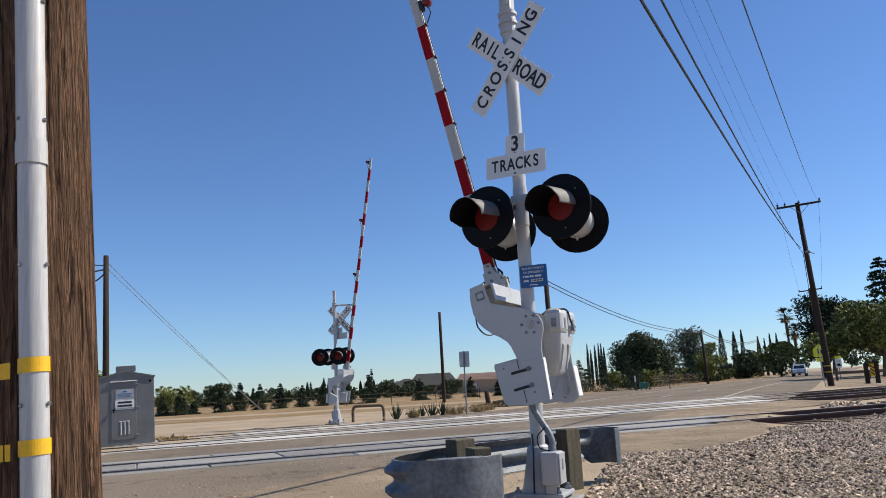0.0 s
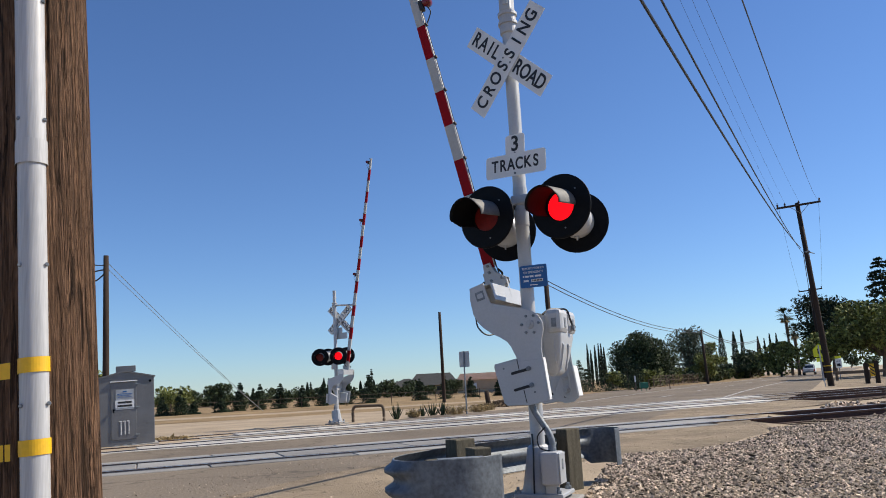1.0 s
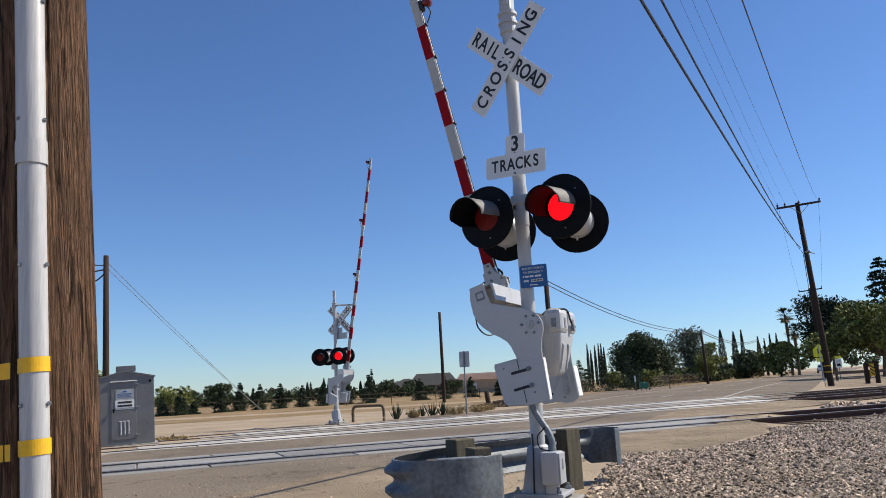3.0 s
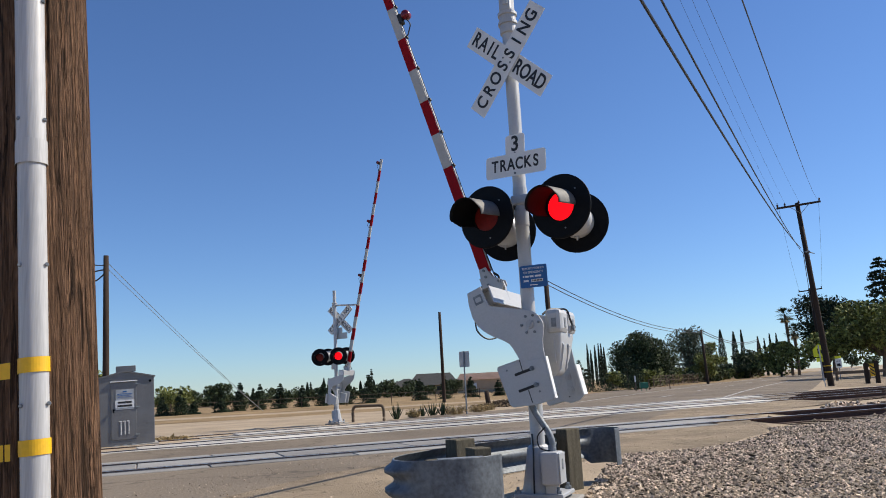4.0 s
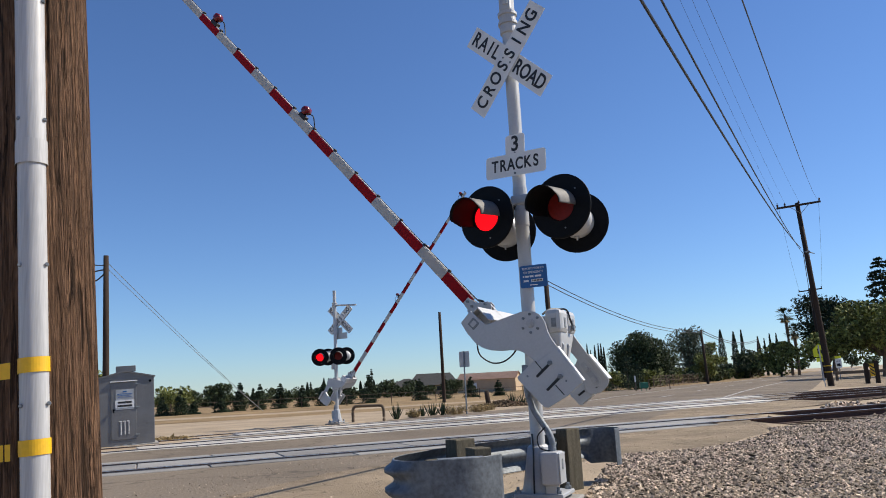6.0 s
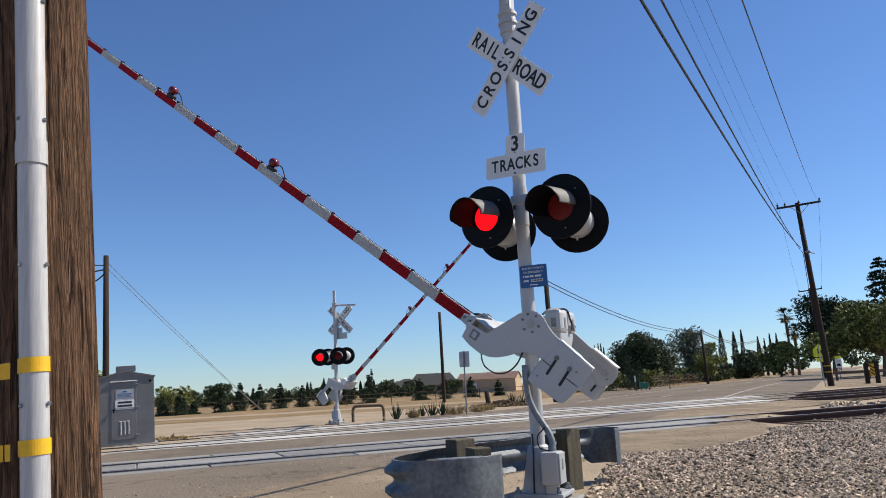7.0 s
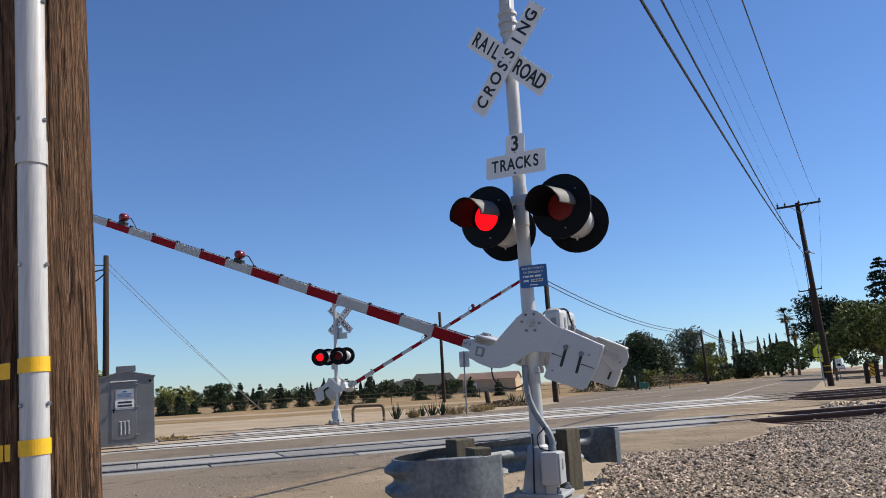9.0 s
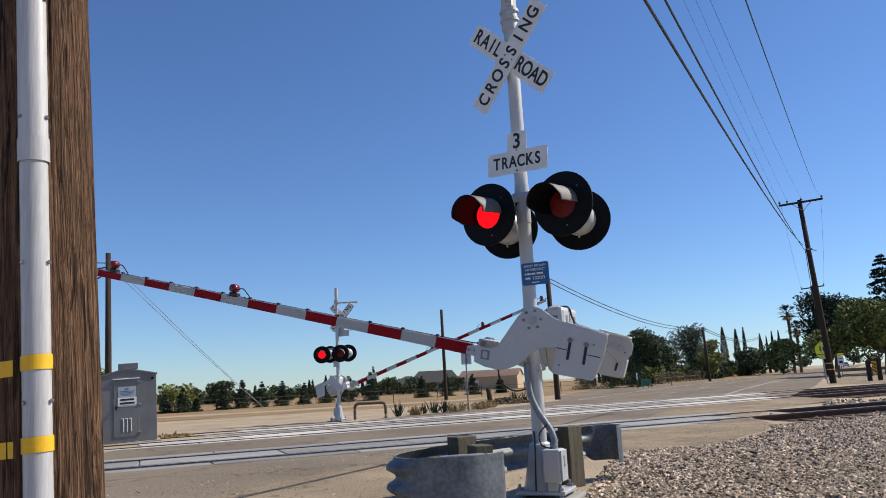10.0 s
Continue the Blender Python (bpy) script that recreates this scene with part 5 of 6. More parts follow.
def weed(x, y, h, w, seed, label, spiky=True):
    rs = np.random.RandomState(seed)
    t = thing("weed", pose(x, y, -0.02), label, "weed", "roadside weeds")
    bm = bmesh.new()
    for k in range(26 if spiky else 150):
        a = rs.uniform(0, 2 * np.pi)
        rr = rs.uniform(0, 0.35 if spiky else 0.9) * w * 0.5
        lean = rs.uniform(0.05, 0.75)
        L = h * rs.uniform(0.55, 1.1) * (1.0 - 0.25 * lean)
        b = Vector((math.cos(a) * rr, math.sin(a) * rr, 0))
        tip = b + Vector((math.cos(a) * lean * w * 0.6, math.sin(a) * lean * w * 0.6, L))
        if spiky:
            rod(bm, b, b.lerp(tip, 0.45), 0.012, 0.020, seg=4)
            rod(bm, b.lerp(tip, 0.45), tip, 0.020, 0.003, seg=4)
        else:
            rod(bm, b, tip, 0.006, 0.002, seg=3)
            for q in range(3):
                c = b.lerp(tip, rs.uniform(0.3, 1.0))
                v = [bm.verts.new(c + Vector(rs.normal(size=3)) * 0.03) for _ in range(3)]
                bm.faces.new(v)
    part("foliage", bm, LEAF_CON if spiky else LEAF_DRY, t)
    return t


YC = "small dark green conifer in a row beyond the field"
rx = random.Random(4)
for x, y, h, w in ((-21.9, 57, 1.42, 1.24), (-20.5, 57, 1.9, 1.5), (-19.8, 58, 1.0, 0.9), (-18.3, 60, 1.87, 1.4), (-17.4, 62, 2.37, 1.35), (-16.0, 63, 2.11, 1.47), (-14.5, 64, 2.13, 1.49), (-13.0, 66, 1.92, 1.33), (-11.3, 67, 2.08, 1.56), (-9.4, 68, 2.3, 1.79), (-7.4, 68, 2.6, 1.69), (-2.8, 70, 1.98, 1.63), (-0.5, 71, 2.08, 1.54), (2.0, 72, 1.97, 1.45), (4.7, 73, 1.52, 1.47)):
    conifer(x, y, h, w, int(300 + 7 * x), YC, n=7000, size=0.055, power=0.8)
for x, y, h, w in ((-7.1, 68, 3.1, 0.7), (11.8, 68, 2.9, 1.8), (13.6, 66, 2.4, 1.9), (15.9, 67, 3.1, 2.4), (17.4, 69, 2.4, 2.0), (13.2, 72, 2.2, 2.0)):
    conifer(x, y, h, w, int(100 + 7 * x), "young green conifer standing in the dry field", n=3000, power=0.7)
# woods behind the field
for k in range(48):
    x = -44 + k * 0.95 + rx.uniform(-0.6, 0.6)
    y = rx.uniform(100, 125)
    hh = rx.uniform(1.5, 2.9)
    if k % 3 == 0:
        conifer(x * y / 100, y, hh * 1.15, hh * 0.55, 300 + k, "dark conifer in the far tree line", n=1500, size=0.10, group="far tree line")
    else:
        broad_tree(x * y / 100, y, hh * 0.9, hh * 1.5, 300 + k, "dark green tree in the far tree line", n=1100, size=0.17, base=0.0, lobes=9)
for k in range(9):
    cypress(-22 + k * 1.45 + rx.uniform(-0.4, 0.4), 118 + rx.uniform(-3, 3), rx.uniform(2.7, 3.6), 0.6, 400 + k)
broad_tree(-33.0, 90, 3.0, 4.4, 1, "round dark green tree beyond the field", LEAF_LIGHT, base=0.05)
broad_tree(-30.8, 100, 3.25, 3.7, 2, "round dark green tree beyond the field", base=0.05)
broad_tree(-19.0, 38, 3.0, 3.4, 3, "leafy green tree behind the metal cabinet", LEAF_LIGHT, base=0.1, size=0.13)
broad_tree(22.1, 85, 6.7, 6.7, 5, "large round dark green tree beyond the road", n=34000, size=0.13, base=-0.05, lobes=70)
broad_tree(33.8, 105, 8.9, 5.0, 6, "tall feathery grey green tree beyond the road", LEAF_GREY, n=6500, size=0.15, base=0.0, lobes=34)
broad_tree(33.4, 100, 4.3, 4.2, 77, "dusty yellow green tree beyond the road", LEAF_LIGHT, n=3000, size=0.18, base=-0.05)
broad_tree(39.4, 112, 6.4, 3.4, 7, "dusty green tree beyond the road", LEAF_LIGHT, n=3000, size=0.18, base=0.0)
broad_tree(50.3, 125, 4.9, 4.2, 78, "bushy dark tree at the roadside", n=2400, size=0.2, base=-0.05)
for x, y, h, w in ((49.5, 135, 8.9, 1.47), (53.0, 138, 8.6, 1.28), (59.2, 150, 9.5, 0.88), (62.4, 150, 8.0, 1.01), (67.9, 160, 8.0, 0.67), (71.3, 165, 9.2, 0.83), (75.0, 170, 9.5, 0.86), (26.1, 140, 7.8, 0.59), (26.7, 140, 6.5, 0.59), (27.5, 140, 7.5, 0.59), (28.4, 141, 7.8, 0.59), (29.1, 142, 7.8, 0.6), (29.6, 142, 7.1, 0.6)):
    cypress(x, y, h, w, int(x * 10))
palm(59.4, 130, 12.0, 3.7, 11, "tall fan palm above the roadside trees")
palm(59.6, 128, 9.0, 3.6, 12, "shorter fan palm with dry skirt", 0.5)
broad_tree(52.1, 118, 5.8, 6.8, 13, "bushy green tree at the roadside", LEAF_LIGHT, n=3600, size=0.24, base=0.0)
broad_tree(49.5, 124, 4.6, 5.0, 14, "bushy dark tree at the roadside", n=2400, size=0.22, base=0.0)
broad_tree(60.6, 118, 14.3, 9.2, 15, "tall open eucalyptus with dark clumps of leaves", LEAF_CYP, n=9000, size=0.24, base=0.16, lobes=34)
conifer(66.6, 112, 17.3, 8.0, 16, "tall dark pine with tiered branches", LEAF_CYP, n=3600, size=0.28, base=0.25, power=0.6, gaps=1, group="roadside trees", name="tree")
broad_tree(40.5, 70, 7.6, 7.6, 17, "broad green tree shading the roadside lot", LEAF_LIGHT, n=9000, size=0.20, base=0.18, lobes=24)
broad_tree(47.5, 78, 8.6, 8.5, 18, "broad green tree shading the roadside lot", LEAF_LIGHT, n=7000, size=0.22, base=0.14, lobes=22)
broad_tree(37.8, 75, 5.2, 5.4, 19, "green tree with slim trunk in the roadside lot", LEAF_LIGHT, n=4200, size=0.2, base=0.30)
for k in range(34):
    s = k / 33
    x, y = 16.5 + 33 * s + rx.uniform(-1, 1), 74 + 52 * s + rx.uniform(0, 7)
    hh = rx.uniform(1.2, 2.3) * (1 + 0.25 * s)
    broad_tree(x + 1.0, y, hh, hh * 1.5, 500 + k, "low dark shrub along the far fence", LEAF_OAK if k % 3 else LEAF_LIGHT, n=1100, size=0.18, base=-0.05, lobes=9, name="shrub")
for k in range(9):
    y = 150 + k * 12
    broad_tree(y * (0.63 + 0.022 * k) + rx.uniform(-2, 2), y, rx.uniform(6, 10), rx.uniform(8, 11), 600 + k, "dark green tree far along the road", n=1500, size=0.4, base=0.0, lobes=12)
for x, y, h, w in ((300, 560, 12, 13), (318, 566, 10, 14), (270, 575, 9, 12), (252, 590, 10, 16)):
    broad_tree(x, y, h, w, int(x), "hazy tree where the road vanishes", n=700, size=0.9, base=-0.05, lobes=9)
for x, y, h, w, sp in ((-2.05, 28.3, 0.62, 0.55, 1), (-1.45, 29.0, 0.35, 0.4, 0), (-1.15, 29.9, 0.5, 0.3, 1), (-0.8, 30.2, 0.55, 0.9, 1), (-0.35, 30.0, 0.6, 0.5, 1), (0.2, 30.2, 0.4, 0.9, 0), (1.1, 31.6, 0.35, 0.8, 0), (1.6, 33.2, 0.35, 0.7, 0), (3.1, 37.6, 0.75, 0.8, 1), (3.6, 38.0, 0.55, 0.6, 1), (-8.3, 21.6, 0.10, 0.8, 0), (-7.9, 21.8, 0.08, 0.5, 0)):
    weed(x, y, h, w, int(900 + 10 * x + y), "upright grey green weed at the road edge" if sp else "dry tan brush at the road edge", sp)


# ---- far buildings ----
def house():
    t = thing("house", pose(-4.4, 121, 0), "single storey house with hipped grey roof", "house")
    bm = bmesh.new()
    block(bm, (11, 8, 1.55), (0, 4, 0.75))
    part("wall", bm, WALLT, t)
    for (x0, x1, y0, y1, z0, z1, rdg) in ((-6.0, 0.5, -0.6, 7.5, 1.45, 2.75, 0.5), (-2.6, 6.0, -0.6, 8.6, 1.5, 3.45, 2.8)):
        bm = bmesh.new()
        cx, cy = (x0 + x1) / 2, (y0 + y1) / 2
        a = [bm.verts.new(q) for q in ((x0, y0, z0), (x1, y0, z0), (x1, y1, z0), (x0, y1, z0))]
        r = [bm.verts.new((cx - rdg, cy, z1)), bm.verts.new((cx + rdg, cy, z1))]
        for f in ((a[0], a[1], r[1], r[0]), (a[1], a[2], r[1]), (a[2], a[3], r[0], r[1]), (a[3], a[0], r[0]), (a[3], a[2], a[1], a[0])):
            bm.faces.new(f)
        part("roof", bm, ROOF, t)
    for x in (-3.6, -2.4, -1.2, 1.0, 2.6, 4.2):
        bm = bmesh.new()
        block(bm, (0.8, 0.06, 0.7), (x, -0.02, 0.95))
        w = part("window", bm, GLASSD, t)
        bm = bmesh.new()
        block(bm, (0.9, 0.05, 0.06), (x, -0.03, 1.33))
        part("frame", bm, SIGNW, w)
    for x in (-5.0, -3.9, -2.8, -1.7):
        bm = bmesh.new()
        block(bm, (0.1, 0.1, 1.4), (x, -0.5, 0.7))
        part("porch_post", bm, SIGNB, t)


house()


def shed():
    t = thing("shed", pose(1.2, 118, 0), "long tan metal building with faded reddish tan roof", "building")
    L, D, h, rz = 9.2, 6.0, 2.0, 3.05
    m = pose(0, 0, 0, 0, 0, -14)
    bm = bmesh.new()
    block(bm, (L, D, h + 0.1), (L / 2, D / 2, h / 2))
    w = part("wall", bm, WALLT, t)
    w.matrix_basis = m
    bm = bmesh.new()
    for x0, x1 in ((0.0, 0.05), (L - 0.05, L)):
        vs = [bm.verts.new((x, y, z)) for x in (x0, x1) for y, z in ((0, h), (D, h), (D / 2, rz - 0.05))]
        for f in ((0, 1, 2), (5, 4, 3), (0, 3, 4, 1), (1, 4, 5, 2), (2, 5, 3, 0)):
            bm.faces.new([vs[i] for i in f])
    bmesh.ops.recalc_face_normals(bm, faces=bm.faces)
    g = part("gable", bm, WALLT, t)
    g.matrix_basis = m
    bm = bmesh.new()
    for s in (0, 1):
        y0, y1 = (-0.2, D / 2) if s == 0 else (D + 0.2, D / 2)
        vs = [bm.verts.new(q) for q in ((-0.2, y0, h - 0.02), (L + 0.2, y0, h - 0.02), (L + 0.2, y1, rz), (-0.2, y1, rz))]
        f = bm.faces.new(vs)
    bmesh.ops.solidify(bm, geom=bm.faces[:], thickness=0.08)
    r = part("roof", bm, ROOF2, t)
    r.matrix_basis = m
    bm = bmesh.new()
    block(bm, (0.95, 0.05, 1.5), (2.6, -0.03, 0.75))
    d = part("door", bm, SIGNW, t, "white door")
    d.matrix_basis = m


shed()


def parked_car(x, y, yaw, label, keyed=False, m=CARW):
    t = thing("pickup_truck" if keyed else "car", pose(x, y, 0, 0, 0, yaw), label, "pickup truck" if keyed else "car")
    # front points to +y
    L, W = (5.4, 1.95) if keyed else (4.4, 1.8)
    bm = bmesh.new()
    side = [(-L / 2, 0.42), (-L / 2, 1.02), (-L * 0.08, 1.06), (L * 0.22, 1.08), (L * 0.44, 0.98), (L / 2, 0.85), (L / 2, 0.40)] if keyed else [(-L / 2, 0.35), (-L / 2 + .05, 0.9), (L * 0.2, 0.95), (L / 2 - .1, 0.8), (L / 2, 0.35)]
    a = [bm.verts.new((-W / 2, y_, z_)) for y_, z_ in side]
    b = [bm.verts.new((W / 2, y_, z_)) for y_, z_ in side]
    bm.faces.new(a)
    bm.faces.new(b[::-1])
    for i in range(len(a)):
        j = (i + 1) % len(a)
        bm.faces.new((a[j], a[i], b[i], b[j]))
    bmesh.ops.recalc_face_normals(bm, faces=bm.faces)
    bmesh.ops.bevel(bm, geom=bm.edges[:], offset=0.05, segments=2, affect="EDGES")
    part("body", bm, m, t)
    bm = bmesh.new()
    c0, c1 = (-0.05 * L, 0.24 * L) if keyed else (-0.36 * L, 0.2 * L)
    hh = 1.78 if keyed else 1.42
    vs = [(-W / 2 + 0.06, c0 - 0.1, 1.0), (W / 2 - 0.06, c0 - 0.1, 1.0), (W / 2 - 0.06, c1 + 0.35, 1.0), (-W / 2 + 0.06, c1 + 0.35, 1.0), (-W / 2 + 0.2, c0 + 0.05, hh), (W / 2 - 0.2, c0 + 0.05, hh), (W / 2 - 0.2, c1 - 0.2, hh), (-W / 2 + 0.2, c1 - 0.2, hh)]
    v = [bm.verts.new(q) for q in vs]
    for f in ((0, 1, 5, 4), (1, 2, 6, 5), (2, 3, 7, 6), (3, 0, 4, 7), (4, 5, 6, 7)):
        bm.faces.new([v[i] for i in f])
    bmesh.ops.recalc_face_normals(bm, faces=bm.faces)
    cab = part("cab", bm, m, t)
    bm = bmesh.new()
    block(bm, (W - 0.55, 0.02, 0.42), (0, c0 - 0.045, 1.36), pose(0, 0, 0, -11, 0, 0))
    part("rear_window", bm, GLASSD, cab)
    for sx in (-1, 1):
        bm = bmesh.new()
        block(bm, (0.02, (c1 - c0) * 0.8, 0.36), (sx * (W / 2 - 0.10), (c0 + c1) / 2, 1.34), pose(0, 0, 0, 0, -sx * 10, 0))
        part("side_window", bm, GLASSD, cab)
        bm = bmesh.new()
        block(bm, (0.14, 0.04, 0.40), (sx * (W / 2 - 0.10), -L / 2 - 0.01, 0.80), bevel=0.01)
        part("tail_lamp", bm, TAIL, t, "red tail lamp")
        for yy in (-L * 0.31, L * 0.31):
            bm = bmesh.new()
            rod(bm, (sx * (W / 2 - 0.24), yy, 0.36), (sx * (W / 2 + 0.01), yy, 0.36), 0.36, seg=20)
            wh = part("wheel", bm, CABLE, t)
            bm = bmesh.new()
            rod(bm, (sx * (W / 2 - 0.02), yy, 0.36), (sx * (W / 2 + 0.018), yy, 0.36), 0.2, seg=14)
            part("rim", bm, GALV, wh)
    bm = bmesh.new()
    block(bm, (W - 0.1, 0.14, 0.18), (0, -L / 2 - 0.05, 0.50), bevel=0.03)
    part("bumper", bm, GALV, t)
    bm = bmesh.new()
    block(bm, (0.34, 0.01, 0.16), (0, -L / 2 - 0.005, 0.75))
    part("number_plate", bm, SIGNB, t)
    return t


PICKUP = parked_car(46.6, 100, -24, "white pickup truck driving away along the road", True)
parked_car(54, 84, -30, "white car parked under the trees")


# ---- roadside furniture ----
def post_sign(name, x, y, w, h, ztop, mat_face, label, post_mat=GALV, face_dir=180, bars=()):
    t = thing(name, pose(x, y, 0, 0, 0, face_dir), label, "road sign")
    bm = bmesh.new()
    rod(bm, (0, 0.03, -0.05), (0, 0.03, ztop), 0.03, seg=8)
    part("post", bm, post_mat, t)
    bm = bmesh.new()
    slab(bm, round_rect(w, h, min(w, h) * 0.08, 3, 0, ztop - h / 2), -0.006, 0.0)
    p = part("plate", bm, mat_face, t)
    for bx, bz, bw, bh in bars:
        bm = bmesh.new()
        block(bm, (bw, 0.004, bh), (bx, -0.010, bz))
        part("symbol", bm, BLACK, p)
    return t


post_sign("road_sign", 0.62, 29.75, 0.46, 0.62, 2.45, SIGNB, "grey back of a road sign on a thin post", face_dir=150)
y1 = thing("warning_sign", pose(29.75, 60, 0, 0, 0, -24), "fluorescent yellow crossing warning sign on a post", "road sign")
bm = bmesh.new()
rod(bm, (0, 0.03, -0.1), (0, 0.03, 2.9), 0.035, seg=8)
part("post", bm, GALV, y1)
bm = bmesh.new()
slab(bm, [(-0.45, 1.95), (0.45, 1.95), (0.45, 2.55), (0.0, 3.0), (-0.45, 2.55)], -0.01, 0.0)
part("plate", bm, SIGNY, y1)
bm = bmesh.new()
slab(bm, round_rect(0.66, 0.32, 0.03, 3, 0.05, 1.72), -0.01, 0.0)
part("lower_plate", bm, SIGNY, y1)
bm = bmesh.new()
block(bm, (0.16, 0.01, 0.4), (-0.05, -0.016, 2.4))
block(bm, (0.12, 0.01, 0.3), (0.15, -0.016, 2.35))
part("symbol", bm, BLACK, y1)
ws = post_sign("road_sign", 32.2, 62, 0.46, 0.75, 1.75, SIGNW, "white speed sign with yellow top by the road", face_dir=-24, bars=((0.0, 1.55, 0.3, 0.05), (0.0, 1.25, 0.26, 0.2)))
bm = bmesh.new()
slab(bm, round_rect(0.46, 0.2, 0.03, 3, 0, 1.87), -0.006, 0.0)
part("yellow_plate", bm, SIGNY, ws)

bx = thing("crossing_bollard", pose(25.6, 45.6, -0.05, 0, 0, -20), "dark timber posts with a yellow marker", "marker post")
for dx, hh, mm in ((-0.28, 1.38, DARKPOLE), (0.28, 1.5, DARKPOLE)):
    bm = bmesh.new()
    block(bm, (0.24, 0.24, hh), (dx, 0, hh / 2 - 0.1), bevel=0.02)
    part("post", bm, mm, bx)
bm = bmesh.new()
block(bm, (0.26, 0.03, 0.75), (0.02, -0.14, 0.85), bevel=0.01)
part("marker_plate", bm, YELLOW, bx)
for dz in (-0.2, 0.0, 0.2):
    bm = bmesh.new()
    block(bm, (0.30, 0.01, 0.07), (0.02, -0.16, 0.85 + dz), pose(0, 0, 0, 0, 40, 0))
    part("stripe", bm, BLACK, bx)

lot = thing("beam_barrier", pose(33, 60, 0, 0, 0, -4), "low dark timber barrier along the roadside lot", "barrier")
bm = bmesh.new()
block(bm, (9, 0.14, 0.22), (2.2, 0, 0.62), bevel=0.01)
part("beam", bm, BARK, lot)
for dx in (-2, 0.5, 3.0, 5.5):
    bm = bmesh.new()
    block(bm, (0.16, 0.16, 0.75), (dx, 0.15, 0.33), bevel=0.01)
    part("post", bm, BARK, lot)

hoop = thing("hoop_barrier", pose(-3.6, 27.6, 0, 0, 0, -4), "rusty bent pipe hoop barrier in the sand", "barrier")
bm = bmesh.new()
hose(bm, [(0, 0, -0.1), (0, 0, 0.2), (0.0, 0, 0.42), (0.06, 0, 0.53), (0.2, 0, 0.56), (0.6, 0, 0.555), (1.0, 0, 0.55), (1.08, 0, 0.52), (1.13, 0, 0.42), (1.14, 0, 0.2), (1.14, 0, -0.1)], 0.055, 10, 5)
part("pipe", bm, BARK, hoop, smooth=True)

gb = thing("utility_box", pose(15.5, 60.2, 0), "green utility box beside a white marker post", "utility box")
bm = bmesh.new()
block(bm, (0.62, 0.45, 0.45), (0, 0, 0.42), bevel=0.03)
part("box", bm, GREENBOX, gb)
for dx in (-0.2, 0.2):
    bm = bmesh.new()
    block(bm, (0.05, 0.05, 0.3), (dx, 0, 0.1))
    part("leg", bm, GREENBOX, gb)
mk = thing("marker_post", pose(14.8, 60, 0), "slim white marker post at the road edge", "marker post")
bm = bmesh.new()
block(bm, (0.09, 0.05, 0.75), (0, 0, 0.30), bevel=0.01)
part("post", bm, BARK, mk)
bm = bmesh.new()
block(bm, (0.10, 0.06, 0.5), (0, 0, 0.95), bevel=0.01)
part("sleeve", bm, SIGNW, mk)


def fence(points, h, label, step=3.0, rails=2):
    t = thing("fence", pose(0, 0, 0), label, "fence")
    for (x0, y0), (x1, y1) in zip(points, points[1:]):
        L = math.hypot(x1 - x0, y1 - y0)
        n = max(1, int(L / step))
        for k in range(n + 1):
            bm = bmesh.new()
            rod(bm, (x0 + (x1 - x0) * k / n, y0 + (y1 - y0) * k / n, -0.05), (x0 + (x1 - x0) * k / n, y0 + (y1 - y0) * k / n, h), 0.04, seg=6)
            part("post", bm, BARK, t)
        for r in range(rails):
            bm = bmesh.new()
            z = h * (0.95 - 0.4 * r)
            rod(bm, (x0, y0, z), (x1, y1, z), 0.018, seg=5)
            part("wire", bm, BARK, t)
        if rails > 2:
            bm = bmesh.new()
            k = 0.0
            while k < L:
                for dr in (1, -1):
                    a, b = k / L, min(1.0, max(0.0, (k + dr * h) / L))
                    rod(bm, (x0 + (x1 - x0) * a, y0 + (y1 - y0) * a, 0.05), (x0 + (x1 - x0) * b, y0 + (y1 - y0) * b, h), 0.004, seg=3)
                k += 0.3
            tagged(part("mesh_wire", bm, BARK, t), kind="stuff")
    return t


fence([(-40, 60), (-12, 60.5), (6, 62), (12.5, 66)], 0.85, "low wire fence on dark posts along the field", 3.2, 2)
fence([(19.5, 72), (34, 100), (46, 128)], 1.15, "grey wire mesh fence below the far shrubs", 3.0, 3)
gr = fence([(16.4, 62.0), (18.1, 62.0)], 0.9, "pale metal gate rail at the field", 1.7, 1)
# heap of earth at the road edge
heap = bmesh.new()
for k in range(420):
    a, s = random.uniform(0, 6.28), random.uniform(0, 1) ** 0.6
    q = Vector((2.6 + math.cos(a) * s * 1.5, 37.5 + math.sin(a) * s * 1.0, max(0.0, 0.34 * (1 - s)) * random.uniform(0.4, 1)))
    sz = random.uniform(0.05, 0.16)
    block(heap, (sz, sz * 0.8, sz * 0.6), q, Euler((random.random() * 3, random.random() * 3, random.random() * 3)).to_matrix().to_4x4())
tagged(part("rubble_heap", heap, EARTH), "low heap of brown earth clods at the road edge", "rubble", kind="stuff")
tagged(timber_pole("stump", (2.2, 44, -0.1), (2.1, 44, 0.75), 0.16, 0.13, "short brown stump at the field edge", seg=9), category="stump")


